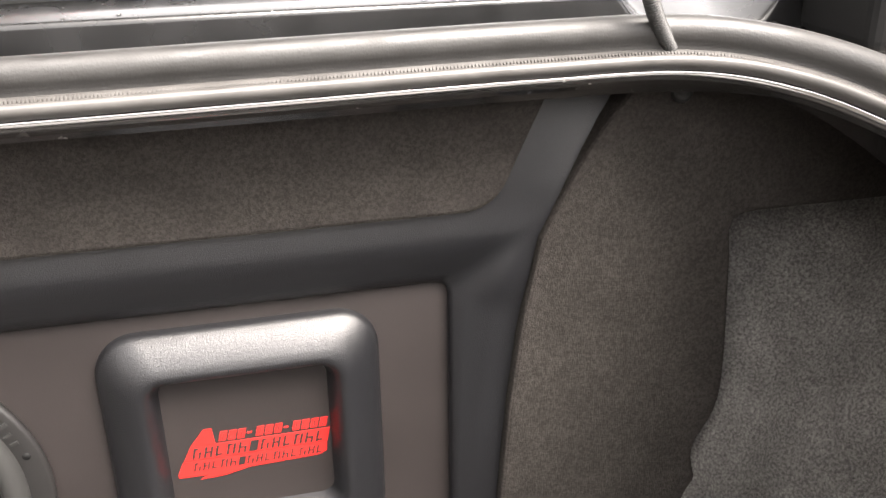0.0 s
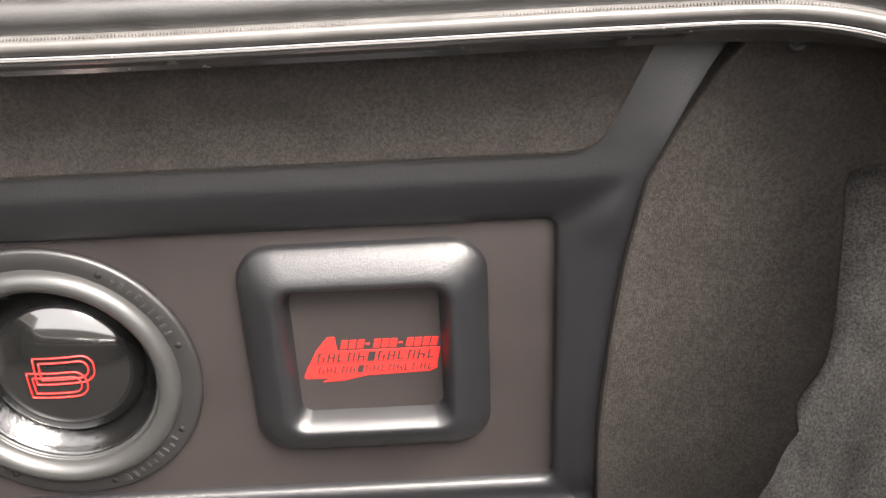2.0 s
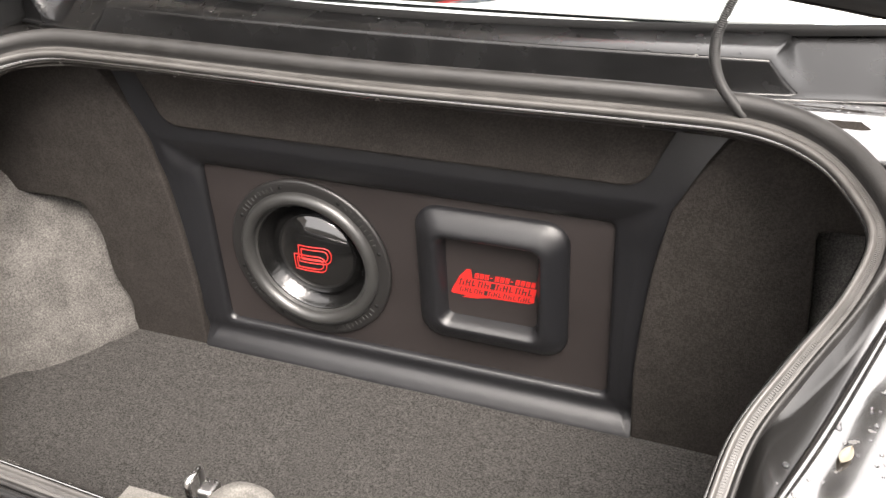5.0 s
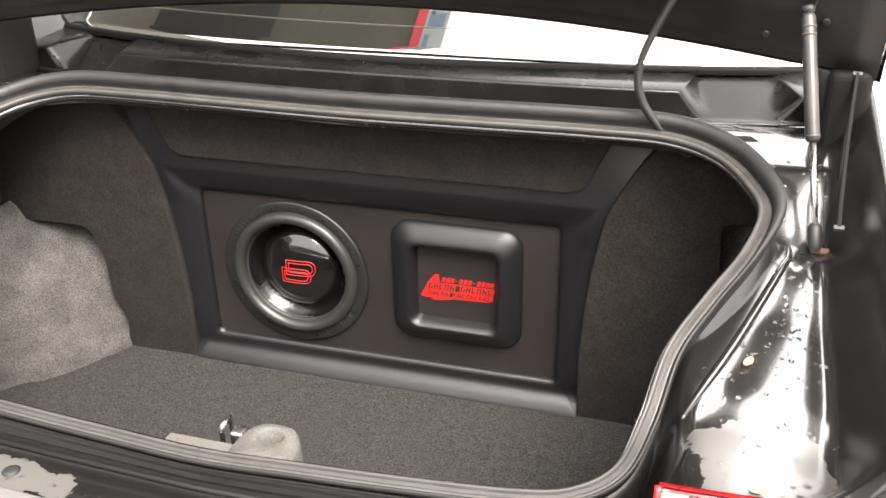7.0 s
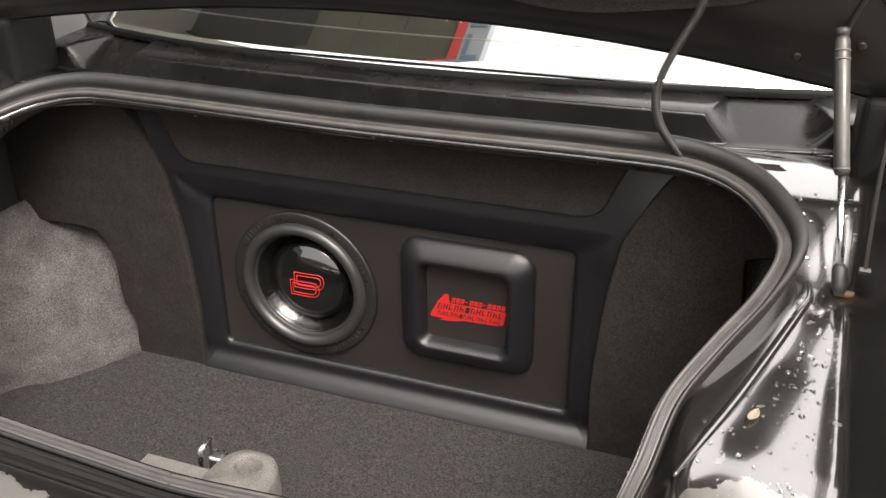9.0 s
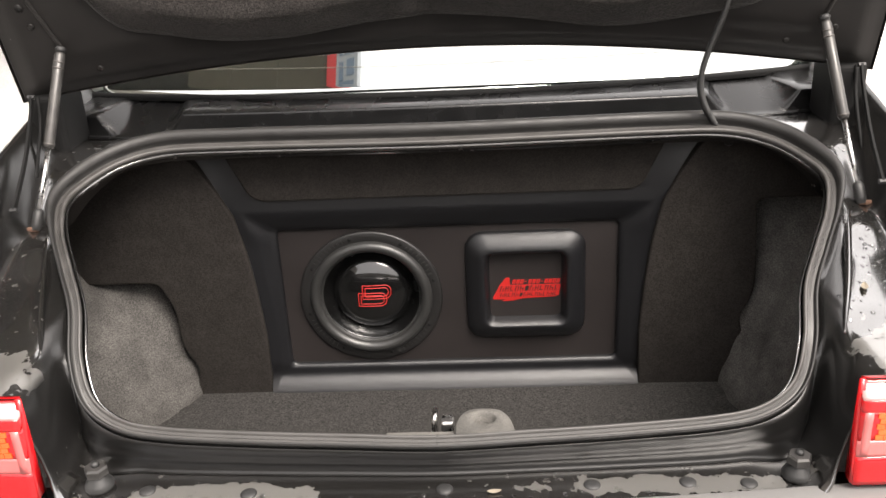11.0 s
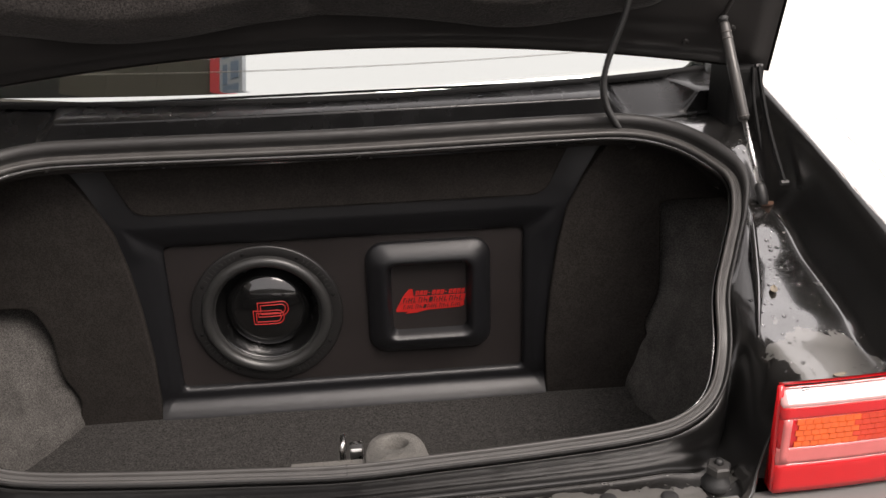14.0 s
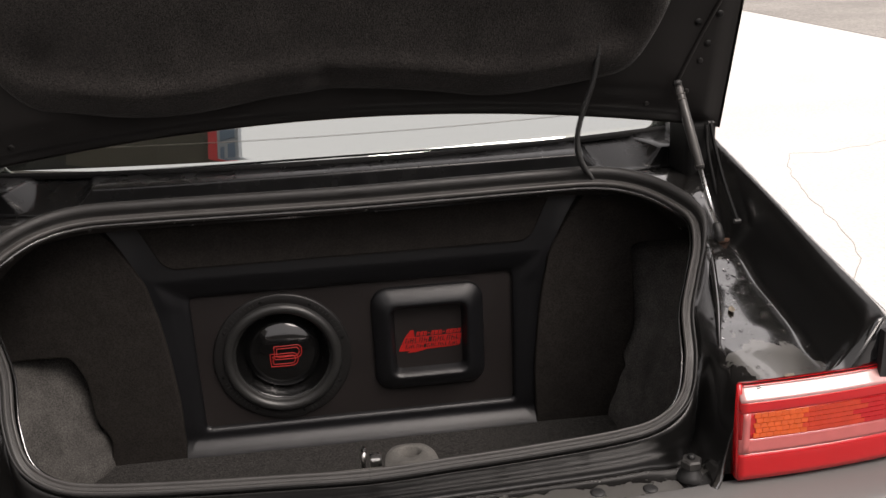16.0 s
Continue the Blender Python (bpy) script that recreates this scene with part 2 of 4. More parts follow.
def thicken(ob, depth, offset=-1.0):
    s = ob.modifiers.new("thickness", "SOLIDIFY")
    s.thickness, s.offset = depth, offset
    return ob


def bevel(ob, width, segments=2):
    b = ob.modifiers.new("edge", "BEVEL")
    b.width, b.segments, b.limit_method, b.angle_limit = width, segments, "ANGLE", radians(40)
    b.harden_normals = False
    return ob


def grid(rows, close_u=False, close_v=False):
    """Vertices and quads of a lattice of points: rows of equal length."""
    n, m = len(rows), len(rows[0])
    v = [p for r in rows for p in r]
    f = []
    for i in range(n if close_v else n - 1):
        for j in range(m if close_u else m - 1):
            a, b = i * m + j, i * m + (j + 1) % m
            c, d = ((i + 1) % n) * m + (j + 1) % m, ((i + 1) % n) * m + j
            f.append((a, b, c, d))
    return v, f


def join_lists(items):
    v, f = [], []
    for vs, fs in items:
        k = len(v)
        v += list(vs)
        f += [tuple(i + k for i in q) for q in fs]
    return v, f


def block(x0, x1, y0, y1, z0, z1):
    v = [(x, y, z) for x in (x0, x1) for y in (y0, y1) for z in (z0, z1)]
    return v, [(0, 1, 3, 2), (4, 6, 7, 5), (0, 4, 5, 1), (2, 3, 7, 6), (0, 2, 6, 4), (1, 5, 7, 3)]


def curve_points(pts, n, closed=False):
    """n points evenly spread on a smooth curve through pts."""
    p = np.array(pts, float)
    k = len(p)
    out = []
    for i in range(k if closed else k - 1):
        if closed:
            a, b, c, d = p[(i - 1) % k], p[i], p[(i + 1) % k], p[(i + 2) % k]
        else:
            a, b, c, d = p[max(i - 1, 0)], p[i], p[i + 1], p[min(i + 2, k - 1)]
        for s in np.linspace(0, 1, 24, endpoint=False):
            out.append(0.5 * (2 * b + (c - a) * s + (2 * a - 5 * b + 4 * c - d) * s * s + (3 * b - a - 3 * c + d) * s ** 3))
    out.append(p[0] if closed else p[-1])
    out = np.array(out)
    d = np.r_[0, np.cumsum(np.linalg.norm(np.diff(out, axis=0), axis=1))]
    t = np.linspace(0, d[-1], n, endpoint=not closed)
    return np.array([[np.interp(s, d, out[:, j]) for j in range(out.shape[1])] for s in t])


def tube(pts, radius, sides=12, ring=None):
    """A tube round a path; radius is a number or one for each point."""
    p = np.array(pts, float)
    n = len(p)
    r = np.full(n, radius) if np.isscalar(radius) else np.array(radius)
    t = np.gradient(p, axis=0)
    t /= np.linalg.norm(t, axis=1)[:, None]
    u = np.cross(t[0], (0.31, 0.2, 0.93))
    rows = []
    for i in range(n):
        u = u - t[i] * np.dot(u, t[i])
        u /= np.linalg.norm(u)
        w = np.cross(t[i], u)
        rows.append([p[i] + r[i] * (math.cos(a) * u + math.sin(a) * w) for a in np.linspace(0, 2 * math.pi, sides, endpoint=False)])
    v, f = grid(rows, close_u=True)
    f.append(tuple(range(sides)))
    f.append(tuple(range((n - 1) * sides, n * sides))[::-1])
    return v, f


def lathe(profile, centre, steps=96):
    """Profile of (radius, y) turned round an axis along y through centre (x, z)."""
    rows = []
    for r, y in profile:
        rows.append([(centre[0] + r * math.cos(a), y, centre[1] + r * math.sin(a)) for a in np.linspace(0, 2 * math.pi, steps, endpoint=False)])
    return grid(rows, close_u=True)


def plate(outline, y0, y1):
    """An outline of (x, z) as a plate between two depths."""
    n = len(outline)
    v = [(x, y0, z) for x, z in outline] + [(x, y1, z) for x, z in outline]
    f = [tuple(range(n)), tuple(range(2 * n - 1, n - 1, -1))]
    f += [(i, (i + 1) % n, n + (i + 1) % n, n + i) for i in range(n)]
    return v, f


def rounded(x0, x1, z0, z1, r, k=8):
    out = []
    for cx, cz, a in ((x1 - r, z1 - r, 0), (x0 + r, z1 - r, 90), (x0 + r, z0 + r, 180), (x1 - r, z0 + r, 270)):
        out += [(cx + r * math.cos(radians(a + s)), cz + r * math.sin(radians(a + s))) for s in np.linspace(0, 90, k)]
    return out


def smooth(x, a, b):
    t = np.clip((x - a) / (b - a), 0, 1)
    return t * t * (3 - 2 * t)


# ---- the outdoors ----
GROUND_Z = -0.55
rows = [[(x, y, GROUND_Z) for x in (-400, -40, -12, -6, -3, -1, 1, 3, 6, 12, 40, 400)] for y in (-400, -40, -12, -6, -2, 2, 6, 12, 40, 400)]
ground = part("ground", mesh_from("ground", *grid(rows), smooth=False), CONCRETE, label="pale weathered concrete forecourt", kind="structure")
tagged(ground, category="ground")

# out-of-view grey lane, added to temper reflections and bounced light on the car
ADDED_LANE = material("added_lane", (0.20, 0.195, 0.19), 0.6, vary=0.3, scale=1.5, fine=0.3, fine_scale=60, bump=0.5, bump_scale=90)
road = part("road", mesh_from("road", *block(-60, 60, -60, -1.02, GROUND_Z - .05, GROUND_Z + .006), smooth=False), ADDED_LANE, label="grey lane behind the car, unseen, added to control reflections", kind="structure")
tagged(road, category="road")

WORN = material("worn_asphalt", (0.26, 0.245, 0.225), 0.8, vary=0.4, scale=0.9, fine=0.25, fine_scale=25, bump=0.4, bump_scale=60)
lot = part("pavement", mesh_from("pavement", *block(6.75, 60, 6.0, 60, GROUND_Z - .05, GROUND_Z + .006), smooth=False), WORN, label="grey worn asphalt beyond the concrete", kind="structure")
tagged(lot, category="pavement")
crack = curve_points([(1.55, .3), (1.95, 1.5), (2.45, 2.2), (2.75, 3.4), (3.05, 4.07), (3.34, 4.05), (4.6, 4.5)], 90)
crack = [(x + .03 * noise.noise((x * 7, y * 7, 0)), y + .03 * noise.noise((x * 7, y * 7, 5)), GROUND_Z + .001) for x, y in crack]
part("crack", mesh_from("crack", *tube(crack, .0013, 5)), WORN, ground, "dark crack in the concrete")

BLOCKER = material("blocker_render", (0.10, 0.092, 0.082), 0.85, vary=0.25, scale=0.8, fine=0.1, fine_scale=20, bump=0.3, bump_scale=40)
# unseen wall added to keep the bright horizon out of rear-facing paint
sky_blocker_south = part("sky_blocker_south", mesh_from("sky_blocker_south", *block(-45, 45, -15.4, -15.0, GROUND_Z, GROUND_Z + 4.5), smooth=False), BLOCKER, label="plain brownish wall, unseen, added to block the low sky behind the car", kind="structure")
tagged(sky_blocker_south, category="wall")

# unseen wall added on the left to cut low sky light on the right liner
sky_blocker_west = part("sky_blocker_west", mesh_from("sky_blocker_west", *block(-5.0, -4.6, -7.0, 9.0, GROUND_Z, 4.4), smooth=False), BLOCKER, label="plain brownish wall, unseen, added to block low sky from the left", kind="structure")
tagged(sky_blocker_west, category="wall")

canopy = thing("canopy", "dark boarded canopy over the forecourt", "canopy", kind="structure")
CX, CZ = -1.12, 4.1
# from the fourth board inward the deep recess's shade is put into the colour
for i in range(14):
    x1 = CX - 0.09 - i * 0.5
    part("board", mesh_from("board", *block(x1 - 0.497, x1, 0.2, 9, CZ, CZ + 0.08), smooth=False), SOFFIT if i < 3 else SOFFIT_SHADED, canopy)
part("deck", mesh_from("deck", *block(CX - 7.2, CX - 0.1, 0.2, 9, CZ + 0.085, CZ + 0.3), smooth=False), SOFFIT, canopy)
part("trim", mesh_from("trim", *block(CX - 0.085, CX, 0.2, 9, CZ - 0.05, CZ + 0.3), smooth=False), SIGN_RED, canopy, "red painted edge trim")
sign = part("sign_board", mesh_from("sign_board", *block(CX + 0.003, CX + 0.2, 0.6, 6.0, CZ - 0.05, CZ + 0.1), smooth=False), SIGN_WHITE, canopy, "pale sign board with blue marks")
for i in range(18):
    y = 0.7 + i * 0.29
    items = [block(CX + 0.03, CX + 0.17, y, y + 0.09, CZ - 0.06, CZ - 0.051), block(CX + 0.03, CX + 0.07, y + 0.1, y + 0.24, CZ - 0.06, CZ - 0.051)]
    if i % 2:
        items.append(block(CX + 0.10, CX + 0.17, y + 0.13, y + 0.25, CZ - 0.06, CZ - 0.051))
    part("mark", mesh_from("mark", *join_lists(items), smooth=False), SIGN_BLUE, sign)
for x, y in ((CX - 6.5, 0.6), (CX - 6.5, 8.6), (CX - 2.6, 8.6)):
    part("post", mesh_from("post", *block(x, x + 0.14, y, y + 0.14, GROUND_Z, CZ + 0.1), smooth=False), STEEL, canopy)

# ---- the car: shell round the boot opening ----
car = thing("car", "pale silver coupe with black boot jambs, lid open, wet from rain", "car")

HALF = [(0, -.609, .292), (.13, -.605, .295), (.25, -.600, .298), (.38, -.593, .304), (.447, -.582, .313), (.495, -.558, .338), (.518, -.52, .385),
        (.535, -.455, .435), (.568, -.39, .468), (.608, -.31, .496), (.628, -.24, .52), (.613, -.187, .537), (.565, -.125, .556), (.49, -.092, .567),
        (.37, -.087, .568), (.18, -.09, .567), (0, -.092, .566)]
LOOP = HALF + [(-x, y, z) for x, y, z in HALF[-2:0:-1]]
NLOOP = 360
seal_path = curve_points(LOOP, NLOOP, closed=True)
CENTRE = np.array((0.0, -0.34))


def loop_normals(p):
    t = np.roll(p, -1, axis=0) - np.roll(p, 1, axis=0)
    t /= np.linalg.norm(t, axis=1)[:, None]
    up = np.array((0, -0.42, 0.91))
    out = np.cross(t, up)
    out /= np.linalg.norm(out, axis=1)[:, None]
    up2 = np.cross(out, t)
    return t, out, up2


seal_t, seal_out, seal_up = loop_normals(seal_path)
# rubber seal: flat pale lip, ribbed channel and a dark outer roll that sinks towards the sill


def roll_size(y):
    return 0.30 + 0.70 * float(smooth(y, -0.36, -0.16))


def sweep(section, lift=0.0):
    rows = []
    for i in range(NLOOP):
        g = roll_size(seal_path[i][1])
        k = .88 * (.70 + .30 * (g - .3) / .7)
        rows.append([seal_path[i] + k * a * seal_out[i] + (.95 * b + lift) * seal_up[i] for a, b in section(g)])
    return rows


def roll_section(g):
    w = .0035 * (1 - g)
    pts = [(-.002 + w, -.006), (-.001 + w, -.003)]
    pts += [(.011 * g + .0015 + w + .0125 * g * math.cos(a), .005 * g - .004 * (1 - g) + .0125 * g * math.sin(a)) for a in np.linspace(radians(205), radians(-70), 14)]
    return pts + [(.010, -.022)]


def lip_section(g):
    w = .0035 * (1 - g)
    return [(-.0185, -.010), (-.0215, -.004), (-.0205, .0008), (-.0180, .0020), (-.0150, .0018), (-.0128, -.0016), (-.0110, -.0030), (-.004 + w * .6, -.0042), (-.0015 + w, -.0030), (-.001 + w, -.0060)]


# paler than the roll: the lip's up-facing sheen is put into its colour
LIP = material("lit_lip_rubber", (0.044, 0.042, 0.040), 0.38, vary=0.35, scale=30, rough_vary=0.2, bump=0.05, bump_scale=400)
seal = part("weatherstrip", mesh_from("weatherstrip", *grid(sweep(roll_section), close_v=True)), RUBBER, car, "black rubber boot seal with a paler ribbed channel")
part("inner_lip", mesh_from("inner_lip", *grid(sweep(lip_section), close_v=True)), LIP, seal, "rubber lip and channel, their upward sheen put into a paler colour")
joint = [[seal_path[0] + dx * seal_t[0] + .64 * a * seal_out[0] + (.97 * b + .0004) * seal_up[0] for a, b in lip_section(roll_size(-.6))] for dx in (-.0011, .0011)]
part("seal_joint", mesh_from("seal_joint", *grid(joint)), RUBBER, seal)
ribs = []
fine_path = curve_points(LOOP, 1300, closed=True)
ft, fo, fu = loop_normals(fine_path)
for i in range(1300):
    c = fine_path[i] - 0.0070 * (.74 + .26 * (roll_size(fine_path[i][1]) - .3) / .7) * fo[i] - 0.0030 * fu[i]
    e = [0.0007 * ft[i], 0.0024 * fo[i], 0.0010 * fu[i]]
    v = [c + a * e[0] + b * e[1] + d * e[2] for a in (-1, 1) for b in (-1, 1) for d in (-1, 1)]
    ribs.append((v, block(0, 1, 0, 1, 0, 1)[1]))
rib = bpy.data.meshes.new("ribbing")
rv, rf = join_lists(ribs)
rib.from_pydata([tuple(v) for v in rv], [], rf)
part("ribbing", rib, LIP, seal, kind="stuff")


def ledge_z(y):
    return np.interp(y, [-.72, -.62, -.552, -.535, -.492, -.47, -.36, -.34, -.285, -.26, -.2, -.1, 0, .1, .3], [.396, .399, .402, .404, .420, .4225, .434, .437, .457, .460, .464, .530, .542, .530, .530])


def shoulder_z(y):
    return np.interp(y, [-.72, -.65, -.5, -.3, 0, .3], [.458, .474, .502, .548, .605, .645])


def flare(y):
    """How much further out the flank stands towards the tail light."""
    return 0.010 * smooth(-y, 0.30, 0.55)


def body_z(x, y, d):
    """Height of the painted shell at (x, y), d metres outside the seal."""
    ax = abs(x)
    low = 0.232
    near = 1 - smooth(y, -0.16, -0.08)
    crease = near * (1 - smooth(-y, 0.50, 0.57))
    q = (ax - 0.656) * 0.9557 - (y + 0.22) * 0.2947  # outward from the ledge's crease
    ledge = ledge_z(y) - 0.007 * smooth(q, -0.004, 0.006) * crease - 1.7 * max(0, min(q, 0.12) - 0.015) ** 2 * near + 0.003 * crease
    w = max(smooth(ax, 0.490, 0.558), smooth(y, -0.56, -0.5))
    z = low + (ledge - low) * w
    z -= 0.004 * math.exp(-((ax - 0.694) / 0.005) ** 2) * near
    f = smooth(ax, 0.698, 0.752)
    z += (shoulder_z(y) - z) * f
    wide = ax - flare(y)
    z -= 0.5 * max(0, wide - 0.756) + 120.0 * max(0, wide - 0.762) ** 2
    return z


def glass_edge_y(x):
    return 0.055 + 0.3 * x * x


def rear_edge(ax):
    return -0.674 + 0.029 * smooth(ax, 0.49, 0.53) + 0.05 * max(0, (ax - 0.534) / 0.4) ** 2


def outer_limit(cx, cy, dx, dy):
    """Distance from (cx, cy) along (dx, dy) to the edge of the deck."""
    best = 0
    for s in np.arange(0.02, 1.6, 0.004):
        x, y = cx + s * dx, cy + s * dy
        if abs(x) > 0.7575 + flare(y) or y < rear_edge(abs(x)) or y > glass_edge_y(x) + 0.012:
            return s
    return 1.6


rows = []
STEPS = np.r_[0, 0.006, 0.012, 0.018, 0.024, 0.03, 0.036, 0.042, 0.05, 0.058]
for i in range(NLOOP):
    p = seal_path[i]
    o2 = np.array((seal_out[i][0], seal_out[i][1]))
    o2 /= np.linalg.norm(o2)
    r2 = p[:2] - CENTRE
    r2 /= np.linalg.norm(r2)
    dirn = o2 * 0.6 + r2 * 0.4
    dirn /= np.linalg.norm(dirn)
    tuck = 0.024 * float(smooth(-p[1], 0.53, 0.58) * (1 - smooth(abs(p[0]), 0.42, 0.49)))
    base = p + (0.003 - tuck) * seal_out[i] - (0.020 + 0.9 * tuck) * seal_up[i]
    lim = outer_limit(base[0], base[1], *dirn)
    row = [p - 0.014 * seal_out[i] - 0.010 * seal_up[i], p - (0.012 + 0.1 * tuck) * seal_out[i] - (0.021 + 0.4 * tuck) * seal_up[i], base]
    far = [s for s in STEPS[1:] if s < lim * 0.6]
    far += list(far[-1] + (lim - far[-1]) * np.linspace(0, 1, 12 + len(STEPS) - 1 - len(far) + 20)[1:])
    for s in far:
        x, y = base[0] + s * dirn[0], base[1] + s * dirn[1]
        z = min(body_z(x, y, s), base[2] + 0.002 + 1.2 * s)
        k = smooth(s, 0, 0.005)
        row.append(np.array((x, y, base[2] * (1 - k) + z * k)))
    rows.append(row)
# pressed steel has no hard kinks: relax the sheet along and across the gutter
sheet = np.array([[tuple(v) for v in row] for row in rows])
for _ in range(3):
    sheet[:, 4:-2] = 0.25 * np.roll(sheet, 1, axis=0)[:, 4:-2] + 0.5 * sheet[:, 4:-2] + 0.25 * np.roll(sheet, -1, axis=0)[:, 4:-2]
    sheet[:, 6:-1] = 0.25 * sheet[:, 5:-2] + 0.5 * sheet[:, 6:-1] + 0.25 * sheet[:, 7:]
rows = [[tuple(float(c) for c in v) for v in row] for row in sheet]
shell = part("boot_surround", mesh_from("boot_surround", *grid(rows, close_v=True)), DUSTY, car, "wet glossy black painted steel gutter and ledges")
thicken(shell, 0.004)
# rounded ridge where the gutter wall turns into the ledge
for side in (-1, 1):
    ridge = [(side * x, y, z) for x, y, z in curve_points([(.643, -.175, .470), (.656, -.225, .461), (.642, -.28, .455), (.596, -.418, .432), (.563, -.505, .418), (.548, -.545, .410)], 60)]
    part("pressed_ridge", mesh_from("pressed_ridge", *tube(ridge, [.0056 - .004 * abs(i / 29.5 - 1) ** 4 for i in range(60)], 12)), DUSTY, shell)

# rubber skirt from the seal down to the sill
front_run = [i for i in range(NLOOP) if seal_path[i][1] < -0.50 and abs(seal_path[i][0]) < 0.535]
jump = [k for k in range(1, len(front_run)) if front_run[k] != front_run[k - 1] + 1]
if jump:
    front_run = front_run[jump[0]:] + front_run[:jump[0]]
rows = []
for i in front_run:
    p, o2 = seal_path[i], np.array((seal_out[i][0], seal_out[i][1], 0))
    o2 /= np.linalg.norm(o2)
    top, low = p[2] - 0.012, 0.2335
    tuck = 0.024 * float(smooth(-p[1], 0.53, 0.58) * (1 - smooth(abs(p[0]), 0.42, 0.49)))
    rows.append([(*(p + o2 * (q - tuck * (1 - h) ** .8))[:2], low + (top - low) * h) for q, h in ((.004, 1.0), (.0065, .86), (.0075, .70), (.0066, .58), (.0080, .50), (.0100, .42), (.0088, .34), (.0088, .20), (.0110, .10), (.0140, .04), (.0175, .0))])
thicken(part("seal_skirt", mesh_from("seal_skirt", *grid(rows)), SKIRT, seal, "black rubber skirt under the weatherstrip"), 0.002)

# cowl rail under the rear window, with a sloping pocket near each end
rows = []
for x in np.r_[np.linspace(-.736, -.47, 90), np.linspace(-.46, .46, 60), np.linspace(.47, .736, 90)]:
    ax = abs(x)
    front, top_z = 0.004 + 0.15 * ax * ax, 0.597 - 0.03 * ax * ax
    foot = 0.538
    back = glass_edge_y(x) + 0.004
    row = [(x, front - 0.010, foot), (x, front - 0.004, foot + 0.002)]
    for h in np.linspace(0.04, 1, 14):
        cut = smooth(ax, 0.490 + 0.034 * (1 - h), 0.514 + 0.034 * (1 - h)) * (1 - smooth(ax, 0.622 - 0.026 * (1 - h), 0.672 - 0.026 * (1 - h)))
        row.append((x, front + 0.005 * h + (glass_edge_y(x) - 0.012 - front) * h * cut, foot + (top_z - 0.008 - foot) * h))
    lip = row[-1][1]
    row += [(x, lip + 0.004, top_z - 0.0065), (x, lip + 0.009, top_z - 0.0050), (x, max(back, lip + 0.012), top_z + 0.003)]
    rows.append(row)
cowl = thicken(part("cowl_rail", mesh_from("cowl_rail", *grid(rows)), RAIL, car, "black painted rail below the rear window, beaded with rain"), 0.003)

# outer quarter panels, rear face under the sill
for side in (-1, 1):
    prof = []
    for x, dz in ((.7565, -.0005), (.762, -.004), (.769, -.012), (.777, -.028), (.786, -.055), (.798, -.095), (.815, -.142), (.838, -.24), (.848, -.36), (.845, -.50), (.82, -.90)):
        prof.append([(side * (x + flare(y)), y, shoulder_z(y) + dz) for y in np.linspace(-.625, .42, 40)])
    thicken(part("quarter_panel", mesh_from("quarter_panel", *grid(prof)), BUMPER_FACE, car, "pale silver painted quarter panel"), 0.006)
    top = [[(side * x, y, shoulder_z(y) - 0.5 * max(0, x - .756) - 120.0 * max(0, x - .762) ** 2) for x in np.linspace(.74, .795, 10)] for y in np.linspace(.16, .6, 12)]
    thicken(part("roof_pillar", mesh_from("roof_pillar", *grid(top)), BUMPER_FACE, car), 0.006)

for side in (-1, 1):
    rows = [[(side * x, rear_edge(x) + .002, z) for z in np.linspace(body_z(x, rear_edge(x), .1) - .002, .29, 5)] for x in np.linspace(.56, .824, 44)]
    thicken(part("quarter_end", mesh_from("quarter_end", *grid(rows)), PAINT, car), .004)

# bumper: a satin strip along the top, a dark seam, a pale face below
def bumper_back(x):
    return -.680 + .088 * abs(x) ** 1.7


def bumper_rows(profile):
    """Sections of (distance behind the strip's inner edge, height)."""
    rows = []
    for x in np.linspace(-.85, .85, 80):
        rows.append([(x, bumper_back(x) - d, z) for d, z in profile])
    return rows


bumper = thicken(part("bumper", mesh_from("bumper", *grid(bumper_rows([(-.004, .222), (-.003, .240), (-.001, .2445), (.002, .2460), (.03, .2472), (.06, .2470), (.090, .2455), (.0985, .2440), (.1015, .2415), (.1025, .236)]))), BUMPER, car, "satin grey strip along the top of the bumper"), 0.004)
part("seam", mesh_from("seam", *grid(bumper_rows([(.099, .238), (.1025, .2375), (.1055, .2370), (.107, .228)]))), TRIM, bumper, "dark seam below the strip")
thicken(part("bumper_face", mesh_from("bumper_face", *grid(bumper_rows([(.1046, .228), (.1050, .2385), (.1065, .2398), (.118, .233), (.130, .218), (.138, .19), (.146, .10), (.152, -.05), (.140, -.22), (.10, -.36), (.04, -.40)]))), BUMPER_FACE, bumper, "pale glossy bumper face"), 0.004)

